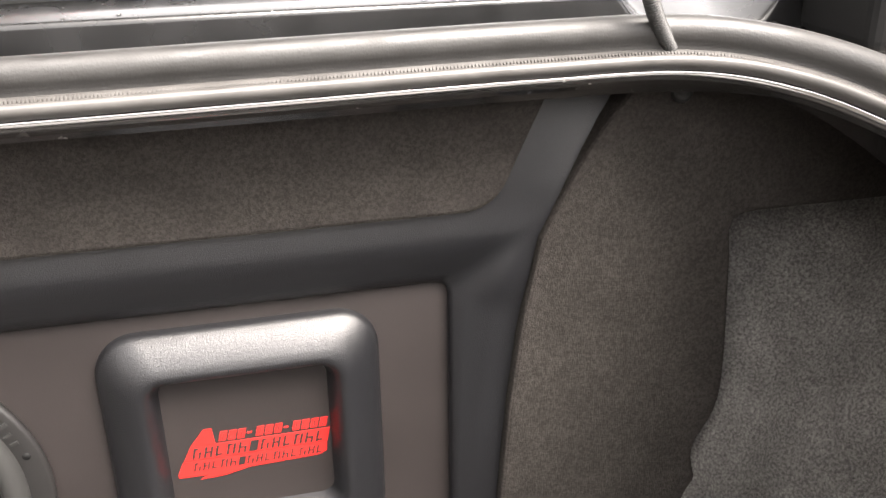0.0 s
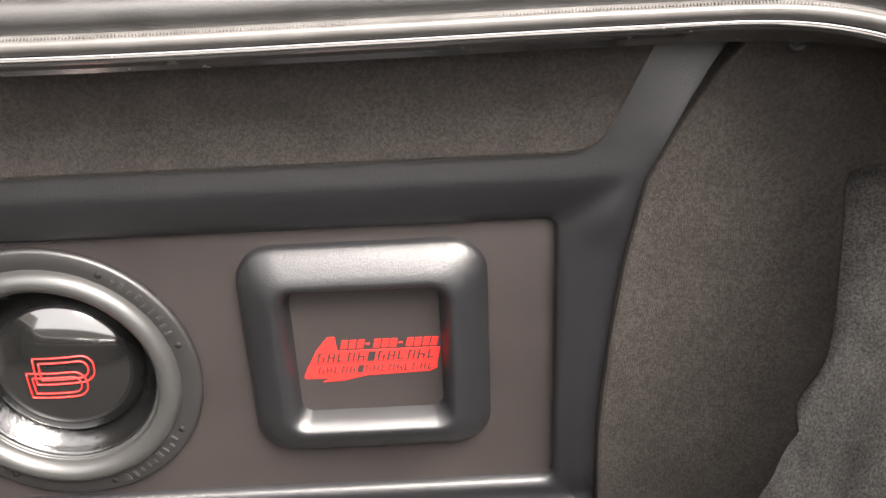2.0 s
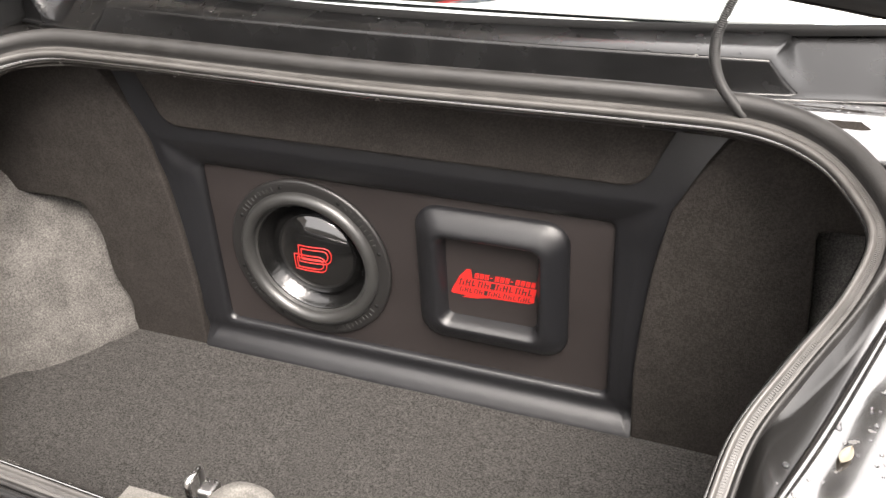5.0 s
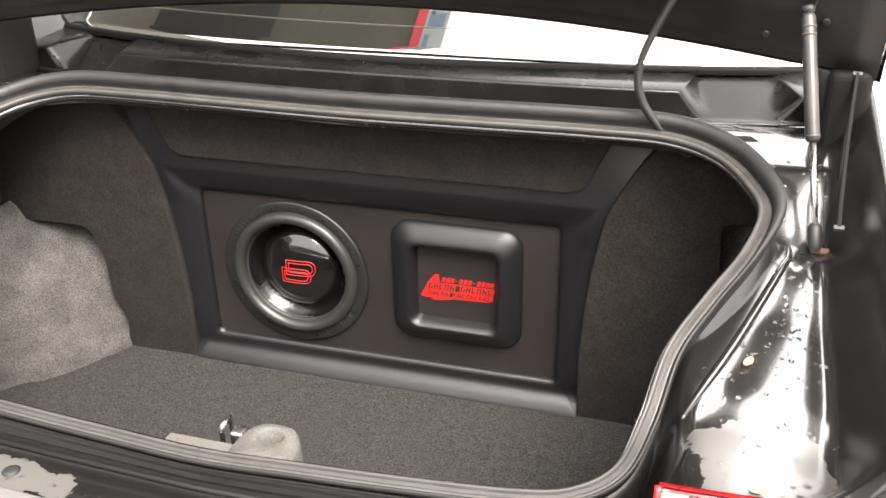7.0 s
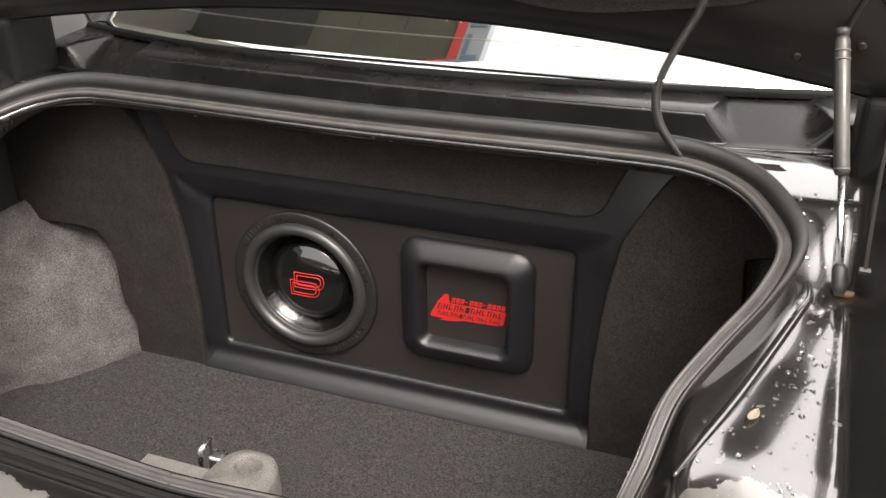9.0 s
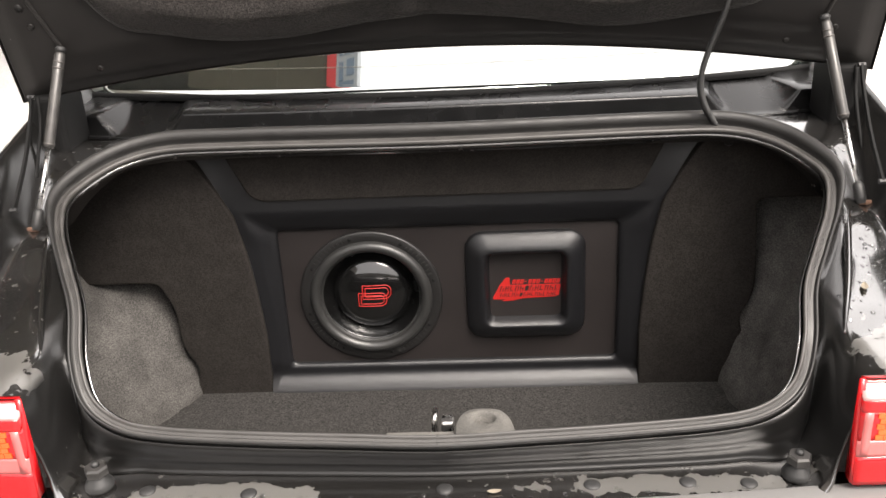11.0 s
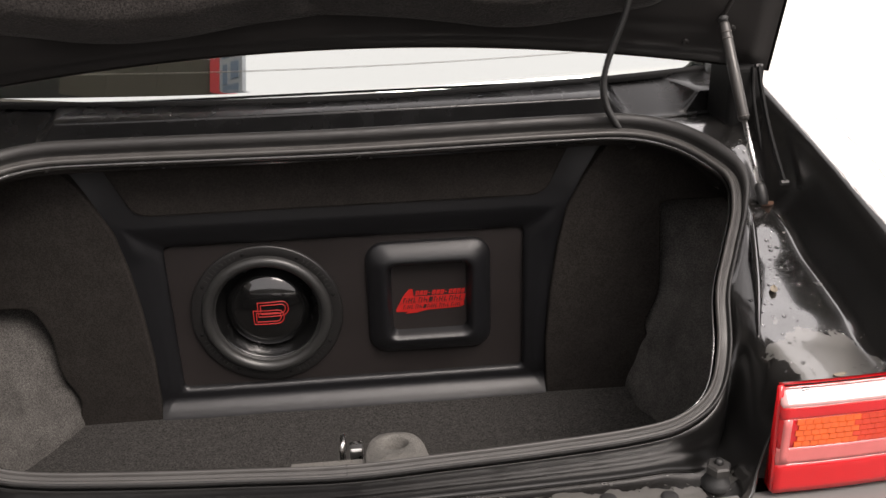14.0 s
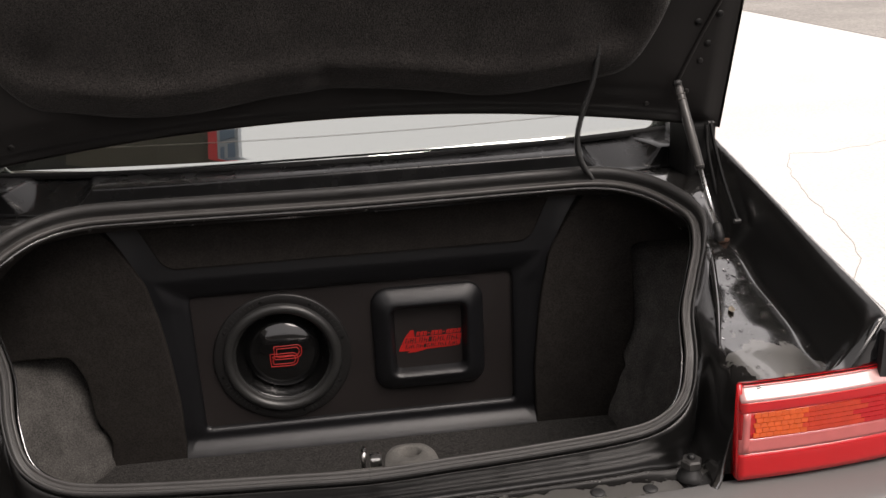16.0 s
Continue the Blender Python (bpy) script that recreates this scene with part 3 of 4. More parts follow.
# tail lights
def tail_light(side):
    def place(x):
        return -.660 + 0.05 * (max(0, x - .534) / .4) ** 2
    def strip(z0, z1, y0, y1, bulge=0.0, x0=.534, x1=.885, n=34):
        rows = []
        for x in np.linspace(x0, x1, n):
            b = place(x)
            sec = [(0, z0), (y0, z0)] + [(y0 + (y1 - y0) * k - bulge * math.sin(math.pi * k), z0 + (z1 - z0) * k) for k in (0.2, 0.4, 0.6, 0.8)] + [(y1, z1), (0, z1)]
            rows.append([(side * x, b + dy + 0.012, z) for dy, z in sec])
        v, f = grid(rows)
        m = len(rows[0])
        f += [tuple(range(m)), tuple(range((n - 1) * m, n * m))]
        return v, f
    body = part("tail_light", mesh_from("tail_light", *strip(.266, .402, -.004, .004)), PLASTIC, car, "red tail light with an amber ribbed centre")
    part("lens_rim", mesh_from("lens_rim", *strip(.255, .2970, -.0185, -.0165)), LENS, body)
    part("lower_lens", mesh_from("lower_lens", *strip(.2972, .3205, -.0165, -.0155)), PALE, body, "pale pink reflecting band")
    part("centre_lens", mesh_from("centre_lens", *strip(.3207, .3635, -.0150, -.0150)), LENS, body)
    part("upper_lens", mesh_from("upper_lens", *strip(.3637, .3800, -.0160, -.0150)), LENS, body)
    part("top_lens", mesh_from("top_lens", *strip(.3802, .3985, -.0150, .004)), CLEAR, body, "whitish clear upper band")
    part("top_rim", mesh_from("top_rim", *strip(.3987, .4040, .000, .006)), LENS, body)
    part("end_rim", mesh_from("end_rim", *strip(.258, .4042, -.0175, -.004, x0=.5305, x1=.5375, n=3)), LENS, body)
    part("end_lens", mesh_from("end_lens", *strip(.2972, .3635, -.0172, -.0165, x0=.5376, x1=.5480, n=3)), PALE, body, "pale pink end of the lens")
    for iz in range(5):
        for ix in range(26):
            x = .554 + ix * .0104 + (.003 if iz % 2 else 0)
            z = .3225 + iz * .0081
            b = place(x) + 0.012
            v, f = block(side * x, side * (x + .0096), b - .0165, b - .010, z, z + .0072)
            part("reflector_rib", mesh_from("reflector_rib", v, f, smooth=False), AMBER if ix + iz % 2 < 8 else ORANGE if ix + iz % 3 < 17 else LENS, body)


tail_light(1)
tail_light(-1)

# tail panel between lights and sill, closing the corner boxes
for side in (-1, 1):
    v, f = block(side * .560, side * .70, -.640, -.60, .20, .36)
    part("light_box", mesh_from("light_box", v, f, smooth=False), PAINT, car)

# rear glass, bowed across the car
rows = []
for s in np.linspace(0.002, 1, 26):
    row = []
    for x in np.linspace(-.738, .738, 48):
        row.append((x, glass_edge_y(x) + 0.86 * s, 0.600 + 0.36 * s - 0.03 * x * x))
    rows.append(row)
glass = thicken(part("rear_glass", mesh_from("rear_glass", *grid(rows)), GLASS, car, "dark tinted rear window reflecting sky and canopy"), 0.005)
for k in (0.10, 0.2, 0.3):
    path = [(x, glass_edge_y(x) + 0.86 * k, 0.6012 + 0.36 * k - 0.03 * x * x) for x in np.linspace(-.73, .73, 40)]
    part("heating_line", mesh_from("heating_line", *tube(path, 0.0004, 5)), TRACE, glass)
rows = []
for x in np.linspace(-.738, .738, 80):
    y0, z0 = glass_edge_y(x), .600 - .03 * x * x
    rows.append([(x, y0 + dy, z0 + dz) for dy, dz in ((-.006, -.006), (-.006, .001), (-.004, .004), (.000, .0055), (.004, .006), (.007, .005), (.007, -.006))])
part("glass_trim", mesh_from("glass_trim", *grid(rows)), TRIM, glass, "black plastic strip under the window")
# rest of the body: cabin, flanks and bonnet
SECTIONS = [(.40, .40, .48, .60, .60), (.75, .43, .54, .86, .62), (1.0, .45, .60, .945, .60), (1.7, .45, .58, .97, .60), (2.2, .45, .56, .90, .60), (2.75, .44, .53, .58, .66),
            (3.4, .42, .48, .52, .66), (3.9, .36, .42, .45, .64), (4.05, .28, .32, .34, .60)]
rows = []
for y, mid, belt, top, half in SECTIONS:
    row = []
    for sx in (-1, 1):
        side = [(.80, -.34), (.835, -.20), (.845, .10), (.84, mid - .05), (.815, belt), (half, top - .02), (half * .6, top), (0.0, top + .012)]
        row += [(sx * x, y, z) for x, z in (side if sx < 0 else side[::-1][1:])]
    rows.append(row)
v, f = grid(rows)
m = len(rows[0])
f.append(tuple(range((len(rows) - 1) * m, len(rows) * m)))
thicken(part("body_shell", mesh_from("body_shell", v, f), BUMPER_FACE, car, "pale silver bodywork of roof, flanks and bonnet"), .006)
part("underbody", mesh_from("underbody", *block(-.80, .80, -.60, 4.0, -.36, -.33), smooth=False), PLASTIC, car)
for sx in (-1, 1):
    for y in (.42, 3.15):
        tyre = [(.20, -.11), (.30, -.115), (.325, -.10), (.335, -.06), (.335, .06), (.325, .10), (.30, .115), (.20, .11)]
        rows = [[(sx * .70 + w, y + r * math.cos(a), GROUND_Z + .338 + r * math.sin(a)) for a in np.linspace(0, 2 * math.pi, 48, endpoint=False)] for r, w in tyre]
        wheel = part("wheel", mesh_from("wheel", *grid(rows, close_u=True, close_v=True)), PLASTIC, car, "black tyre on a dark rim")
        rim_prof = [(.02, .06), (.06, .07), (.17, .05), (.205, .105), (.205, -.105), (.02, -.05)]
        rows = [[(sx * (.70 + w), y + r * math.cos(a), GROUND_Z + .338 + r * math.sin(a)) for a in np.linspace(0, 2 * math.pi, 48, endpoint=False)] for r, w in rim_prof]
        part("rim", mesh_from("rim", *grid(rows, close_u=True)), STEEL, wheel)

# ---- boot interior ----
rows = []
for y in np.linspace(-.60, .02, 40):
    rows.append([(x, y, 0.0015 * noise.noise((x * 9, y * 9, 0))) for x in np.linspace(-.76, .72, 80)])
floor = part("boot_floor_carpet", mesh_from("boot_floor_carpet", *grid(rows)), FLOOR_CARPET, None, "grey heathered boot floor carpet")
tagged(floor, category="carpet")
thicken(floor, 0.012)


def liner(bottom, top, z_top, label):
    a, b = curve_points(bottom, 60), curve_points(top, 60)
    rows = []
    for k in np.linspace(0, 1, 30):
        row = []
        for i in range(60):
            x, y = a[i] * (1 - k ** 1.4) + b[i] * k ** 1.4
            n = (1 - .7 * k ** 3) * 0.026 * noise.noise((x * 6, y * 6, k * 2.2)) + 0.016 * abs(noise.noise((x * 13, y * 13, k * 5.5))) + 0.004 * noise.noise((x * 34, y * 34, k * 13))
            row.append((x - math.copysign(n, x), y, -0.004 + (z_top + .004) * k))
        rows.append(row)
    ob = part("side_liner", mesh_from("side_liner", *grid(rows)), LINER, car, label)
    return thicken(ob, 0.006)


liner([(.545, .02), (.553, -.03), (.561, -.08), (.57, -.16), (.60, -.30), (.62, -.62)],
      [(.57, .055), (.66, .045), (.72, .03), (.745, -.01), (.75, -.12), (.75, -.62)], .409, "grey moulded fibre liner over the wheel arch")
liner([(-.525, .02), (-.534, -.03), (-.557, -.1), (-.605, -.175), (-.655, -.212), (-.69, -.3), (-.70, -.45), (-.70, -.62)],
      [(-.555, .055), (-.66, .04), (-.725, .015), (-.745, -.05), (-.75, -.2), (-.75, -.62)], .30, "grey moulded fibre liner, creased, over the wheel arch")
for side in (-1, 1):
    part("inner_side", mesh_from("inner_side", *block(side * .755, side * .77, -.64, .12, -.02, .46), smooth=False), PLASTIC, car)
part("rear_trim", mesh_from("rear_trim", *block(-.76, .76, -.612, -.575, -.02, .205), smooth=False), PLASTIC, car, "black plastic trim behind the sill")
part("seat_bulkhead", mesh_from("seat_bulkhead", *block(-.80, .80, .07, .085, -.03, .525), smooth=False), PLASTIC, car)
part("floor_pan", mesh_from("floor_pan", *block(-.80, .80, -.64, .10, -.06, -.02), smooth=False), PLASTIC, car)

# latch bracket and striker on the sill
latch = part("latch_bracket", mesh_from("latch_bracket", *block(-.075, .035, -.580, -.548, .258, .268), smooth=False), FUZZ, car, "grey felt-covered latch bracket with a round hole")
bm = bmesh.new()
outer = [(.022, -.590), (.024, -.545), (.034, -.522), (.050, -.513), (.078, -.514), (.092, -.522), (.104, -.545), (.110, -.590)]
outer = curve_points(outer, 40).tolist()
hole = [(.064 + .0165 * math.cos(a), -.541 + .0145 * math.sin(a)) for a in np.linspace(0, 2 * math.pi, 40, endpoint=False)]
ordered = sorted(outer, key=lambda q: math.atan2(q[1] + .55, q[0] - .066))
ordered_h = sorted(hole, key=lambda q: math.atan2(q[1] + .55, q[0] - .066))
rows = []
for z, ring, k in ((.245, ordered, 1.04), (.276, ordered, 1.0), (.283, ordered, .94), (.285, ordered_h, 1.18), (.283, ordered_h, 1.0), (.248, ordered_h, .92)):
    rows.append([((x - .066) * k + .066, (y + .55) * k - .55, z) for x, y in ring])
part("pad", mesh_from("pad", *grid(rows, close_u=True)), FUZZ, latch)
part("hole_base", mesh_from("hole_base", *tube([(.064, -.541, .245), (.064, -.541, .252)], .018, 24)), PLASTIC, latch)
loop = [(-.008, -.535, .245), (-.008, -.535, .276), (-.006, -.531, .283), (-.006, -.515, .283), (-.008, -.511, .276), (-.008, -.511, .245)]
part("striker", mesh_from("striker", *tube(curve_points(loop, 30), .0035, 10)), CHROME, latch, "bright steel striker loop")
bevel(part("striker_plate", mesh_from("striker_plate", *block(.002, .020, -.536, -.514, .250, .274), smooth=False), CHROME, latch), .003)

# ---- subwoofer enclosure ----
box = thing("subwoofer_enclosure", "custom black subwoofer enclosure with vinyl trim and carpeted wings", "speaker box")
part("carcass", mesh_from("carcass", *block(-.52, .52, .058, .068, .002, .52), smooth=False), BAFFLE, box)
SC = (-.156, .2105)


def cut_board(x0, x1, z0, z1, radius, y0, y1, n=144):
    """A board with a round hole at the loudspeaker's centre."""
    rim, circle = [], []
    for a in np.linspace(0, 2 * math.pi, n, endpoint=False):
        c, q = math.cos(a), math.sin(a)
        tx = (x1 - SC[0]) / c if c > 1e-9 else ((x0 - SC[0]) / c if c < -1e-9 else 9)
        tz = (z1 - SC[1]) / q if q > 1e-9 else ((z0 - SC[1]) / q if q < -1e-9 else 9)
        t = min(tx, tz)
        rim.append((SC[0] + t * c, SC[1] + t * q))
        circle.append((SC[0] + radius * c, SC[1] + radius * q))
    rows = [[(x, y, z) for x, z in ring] for ring, y in ((rim, y1), (rim, y0), (circle, y0), (circle, y1))]
    return grid(rows, close_u=True, close_v=True)


part("baffle", mesh_from("baffle", *cut_board(-.335, .335, .056, .365, .118, 0.0, .011), smooth=False), BAFFLE, box, "dark brown-black painted baffle board")


def wing_edge(z):
    return np.interp(z, [0, .06, .132, .235, .32, .40, .46, .50, .535], [.373, .371, .369, .376, .386, .402, .432, .458, .488])


def frame_rings():
    """Vinyl frame round the baffle: rings from its inner edge to its outer edge."""
    def dense(ring, k, m=24):
        out = []
        for c in range(4):
            group, after = ring[c * k:(c + 1) * k], ring[((c + 1) * k) % len(ring)]
            a = group[-1]
            out += group + [(a[0] + (after[0] - a[0]) * q, a[1] + (after[1] - a[1]) * q) for q in np.linspace(0, 1, m + 2)[1:-1]]
        return out

    inner = dense(rounded(-.329, .329, .062, .359, .013, 10), 10)
    outer = dense(rounded(-.380, .380, .003, .434, .004, 10), 10)
    outer = [(math.copysign(float(wing_edge(z)) - .0005 + .008 * float(smooth(z, .2, .3)), x) if abs(x) > .3 else x, z) for x, z in outer]
    n = len(inner)
    rows = []
    for w in np.r_[0, 0, np.linspace(0.04, 1, 16)]:
        row = []
        for (xi, zi), (xo, zo) in zip(inner, outer):
            x, z = xi + (xo - xi) * w, zi + (zo - zi) * w
            top = smooth(z, .33, .365)
            low = 1 - smooth(z, .046, .066)
            y_top = np.interp(w, [0, .12, .45, .6, 1], [-.005, -.012, -.0225, -.0250, -.0235])
            y_low = np.interp((.062 - z) / .059, [0, .08, .3, .42, .6, .8, .94, 1], [-.010, -.0125, -.0135, -.0165, -.0275, -.0358, -.0395, -.040])
            y_side = np.interp(w, [0, .1, .5, 1], [-.008, -.013, -.019, -.022])
            y = y_side * (1 - top) * (1 - low) + y_top * top + y_low * low
            row.append((x, y, z))
        rows.append(row)
    rows[0] = [(x, .001, z) for x, y, z in rows[0]]
    return rows


trim = part("trim_frame", mesh_from("trim_frame", *grid(frame_rings(), close_u=True)), VINYL, box, "smooth black vinyl surround with a rolled lower edge")


for side in (-1, 1):
    rows = []
    for z in np.linspace(.428, .527, 24):
        x1 = wing_edge(z) + .02
        x0 = .34
        rows.append([(side * (x0 + (x1 - x0) * s), -.0237 + (.008 + .018 * smooth(s, .25, .95)) * max(0, (z - .428) / .10) ** 1.7, z) for s in np.linspace(0, 1, 24)])
    rows.append([(x, y + .012, z - .001) for x, y, z in rows[-1]])
    part("trim_arm", mesh_from("trim_arm", *grid(rows)), VINYL, box, "black vinyl arm sweeping up to the seal")

band = [(-.335, .428), (.335, .428)] + [(.335 + .042 * math.sin(a), .470 - .042 * math.cos(a)) for a in np.linspace(0.1, 1.2, 10)]
band += [(.390, .49), (.408, .528), (-.408, .528), (-.390, .49)]
band += [(-.335 - .042 * math.sin(a), .470 - .042 * math.cos(a)) for a in np.linspace(1.2, 0.1, 10)]
bevel(part("upper_panel", mesh_from("upper_panel", *plate(band, -.030, -.004), smooth=False), BOX_CARPET, box, "dark grey carpeted upper panel"), .004)
strip = [(x, -.033, .523 + .002 * math.sin(x * 9)) for x in np.linspace(-.41, .36, 30)]
part("edge_strip", mesh_from("edge_strip", *tube(strip, .0012, 6)), STEEL, box, "thin metal edge strip")

cut_right = [(.55, .0), (.573, .10), (.566, .14), (.565, .165), (.586, .221), (.580, .35), (.576, .392), (.584, .402), (.60, .404)]
cut_left = [(.532, .0), (.522, .04), (.520, .075), (.541, .126), (.545, .201), (.556, .235), (.566, .256), (.578, .264), (.60, .266)]
for side, cut in ((1, cut_right), (-1, cut_left)):
    inner = [(wing_edge(z), z) for z in np.linspace(.54, .002, 24)]
    z_cut = cut[-1][1]
    line = curve_points(cut, 40).tolist()
    out = inner + [(x, max(z, .002)) for x, z in line] + [(.75, z_cut), (.75, .52), (.60, .54)]
    ob = part("carpet_wing", mesh_from("carpet_wing", *plate([(side * x, z) for x, z in out], -.033, .024), smooth=False), BOX_CARPET, box, "dark grey carpeted side wing cut round the wheel arch")
    bevel(ob, .004)

# port cover with a raised frame
PX, PZ = .1495, .2275
rows = []
for inset, y, r in ((0, .001, .036), (.0, -.005, .036), (.003, -.010, .035), (.012, -.0175, .031), (.023, -.0245, .026), (.030, -.0275, .022), (.034, -.0280, .020), (.037, -.0265, .018),
                    (.042, -.0160, .014), (.0460, -.006, .012), (.0475, .0005, .011)):
    rows.append([(x, y, z) for x, z in rounded(PX - .1165 + inset, PX + .1165 - inset, PZ - .1150 + inset, PZ + .1150 - inset, r, 14)])
part("port_frame", mesh_from("port_frame", *grid(rows, close_u=True)), VINYL, box, "raised rounded black vinyl frame")
plaque = part("logo_panel", mesh_from("logo_panel", *plate(rounded(PX - .071, PX + .071, PZ - .071, PZ + .071, .011), -.0045, .0005), smooth=False), BAFFLE, box, "dark panel with a red shop logo")


def slanted(x0, x1, z0, z1, lean=0.25, skew=0.0):
    return [(x0, z0), (x1, z0 + skew), (x1 + lean * (z1 - z0), z1 + skew), (x0 + lean * (z1 - z0), z1)]


YL = -.0052


def decal(outline, parent, name="logo_shape", y=YL):
    return part(name, mesh_from(name, *plate(outline, y, y + .0009), smooth=False), RED, parent)


# tall peaked initial shape
decal([(.0985, .2278), (.1195, .2278), (.1180, .2435), (.1110, .2435)], plaque)
for i in range(12):  # row of bars
    x = .1225 + i * .0079
    if i in (3, 7):
        decal(slanted(x + .001, x + .005, .2335, .2350), plaque, "logo_bar")
    else:
        decal(slanted(x, x + .0062, .2298, .2390), plaque, "logo_bar")
        part("dark_bar", mesh_from("dark_bar", *plate(slanted(x + .0029, x + .0038, .2312, .2336 if i % 2 else .2372), YL - .0005, YL), smooth=False), BAFFLE, plaque)
decal([(.0915, .2135), (.2160, .2135), (.2190, .2275), (.0985, .2275)], plaque)
sweep_top = [(.085, .2000), (.0905, .2125), (.2155, .2125), (.2150, .2040), (.208, .2005), (.146, .1985), (.124, .1935), (.103, .1925), (.111, .1965), (.086, .1970)]
decal(sweep_top, plaque)
for row_z, count, x0, step, tall, wide in ((.2150, 12, .0985, .0097, .0108, .0020), (.2022, 15, .0985, .0076, .0084, .0015)):  # dark bars in the slabs
    for i in range(count):
        if i == 5:
            part("dark_bar", mesh_from("dark_bar", *plate(slanted(x0 + i * step, x0 + (i + .75) * step, row_z, row_z + tall), YL - .0005, YL), smooth=False), BAFFLE, plaque)
            continue
        x = x0 + i * step
        strokes = [slanted(x, x + wide, row_z, row_z + tall)]
        if i % 3 != 2:
            strokes.append(slanted(x + step * .52, x + step * .52 + wide, row_z, row_z + tall * (.98 if i % 2 else .6)))
        for bar in strokes:
            part("dark_bar", mesh_from("dark_bar", *plate(bar, YL - .0005, YL), smooth=False), BAFFLE, plaque)
        h = row_z + tall * (.82, .42, .06)[i % 3]
        part("dark_bar", mesh_from("dark_bar", *plate(slanted(x + wide, x + step * .66, h, h + wide * .8), YL - .0004, YL), smooth=False), BAFFLE, plaque)

# ---- subwoofer ----
sub = thing("subwoofer", "round black subwoofer with a thick rubber surround and glossy cone", "subwoofer")
part("gasket", mesh_from("gasket", *lathe([(.104, -.002), (.1410, -.0005), (.1415, -.004), (.1400, -.0065), (.1380, -.0075), (.1190, -.0075), (.115, -.006), (.104, -.004)], SC, 128)), GASKET, sub, "flat black rubber mounting ring with moulded marks")
surround = [(.1225, -.005)] + [(.1105 + .0115 * math.cos(a), -.005 - .0140 * math.sin(a)) for a in np.linspace(0.05, math.pi - .05, 20)] + [(.0985, -.0040), (.0972, -.0045), (.0962, -.0030), (.0960, .002)]
part("surround", mesh_from("surround", *lathe(surround, SC, 128)), SURROUND, sub, "thick matt rubber half-roll surround")
part("cone", mesh_from("cone", *lathe([(.0975, -.001), (.0960, -.002), (.0945, .002), (.090, .009), (.083, .018), (.074, .029), (.066, .036)], SC, 128)), CONE, sub, "glossy black pulp cone")
cap = [(.0790 * math.cos(a) + .0001, .025 - .034 * math.sin(a)) for a in np.linspace(0, math.pi / 2, 24)]
cap_ob = part("dust_cap", mesh_from("dust_cap", *lathe([(.0805, .0285), (.0798, .0265)] + cap, SC, 128)), DOME, sub, "domed glossy black dust cap with a red outline logo")


def cap_y(x, z):
    q = min(1, math.hypot(x - SC[0], z - SC[1]) / .0790)
    return .025 - .034 * math.sqrt(max(0, 1 - q * q)) - .0008


def d_outline(x0, z0, w, h, r):
    """An outline with square corners at one end and round ones at the other."""
    pts = [(x0, z0 + h * k) for k in np.linspace(1, 0, 8)] + [(x0 + (w - r) * k, z0) for k in np.linspace(.1, 1, 10)]
    pts += [(x0 + w - r + r * math.sin(a), z0 + r - r * math.cos(a)) for a in np.linspace(.2, math.pi / 2, 6)]
    pts += [(x0 + w - r + r * math.cos(a), z0 + h - r + r * math.sin(a)) for a in np.linspace(0.01, math.pi / 2, 6)]
    pts += [(x0 + (w - r) * k, z0 + h) for k in np.linspace(.95, 0, 10)] + [(x0, z0 + h * .97)]
    return tube([(x, cap_y(x, z), z) for x, z in pts], .00085, 6)


for x0, z0 in ((-.1725, .2075), (-.1815, .1915)):
    for inset in (0, .0052):
        part("logo_outline", mesh_from("logo_outline", *d_outline(x0 + inset, z0 + inset, .056 - 2 * inset, .0285 - 2 * inset, .012 - .7 * inset)), RED, cap_ob)
# black discs on the uncut ring stand in for the dark of bolt holes
for i in range(8):
    a = radians(15 + 45 * i)
    x, z = SC[0] + .1298 * math.cos(a), SC[1] + .1298 * math.sin(a)
    bolt_hole = part("bolt_hole", mesh_from("bolt_hole", *lathe([(.0036, -.0070), (.0034, -.0079), (.0001, -.0079)], (x, z), 16)), TRIM, sub)
rng = random.Random(4)
marks = []
for a0 in (42, 132, 222, 312):  # raised moulded marks on the ring
    for i in range(9):
        a = radians(a0 - 16 + i * 4 - 4)
        c, s = math.cos(a), math.sin(a)
        r0, r1 = .1240 + rng.random() * .004, .1310 + rng.random() * .004
        wv = .0007 + .0014 * rng.random()
        v = [(SC[0] + r * c - q * s, y, SC[1] + r * s + q * c) for r in (r0, r1) for q in (-wv, wv) for y in (-.0074, -.0092)]
        marks.append((v, block(0, 1, 0, 1, 0, 1)[1]))
part("embossing", mesh_from("embossing", *join_lists(marks), smooth=False), SURROUND, sub, kind="stuff")

# ---- boot lid ----
LEAN = radians(17)
LD = np.array((0, -math.sin(LEAN), math.cos(LEAN)))
LN = np.array((0, math.cos(LEAN), math.sin(LEAN)))


def lid_point(x, v, depth=0.0):
    """Point on the lid's inner side: v metres up from the hinge edge, depth outwards through the lid."""
    q = (x / .75) ** 2
    edge = np.array((x, 0.012 - 0.055 * q, 0.698 - 0.058 * q))
    crown = 0.05 * (1 - q)
    return edge + LD * v + LN * (depth + crown * 0.4 * smooth(v, 0, .2))


lid = part("boot_lid", mesh_from("boot_lid", *grid([[lid_point(x, v, 0.045 + 0.012 * math.sin(math.pi * v / .7)) for x in np.linspace(-.755, .755, 60)] for v in np.linspace(-.012, .70, 24)])), PAINT, car, "open boot lid, glossy black paint")
thicken(lid, 0.003)


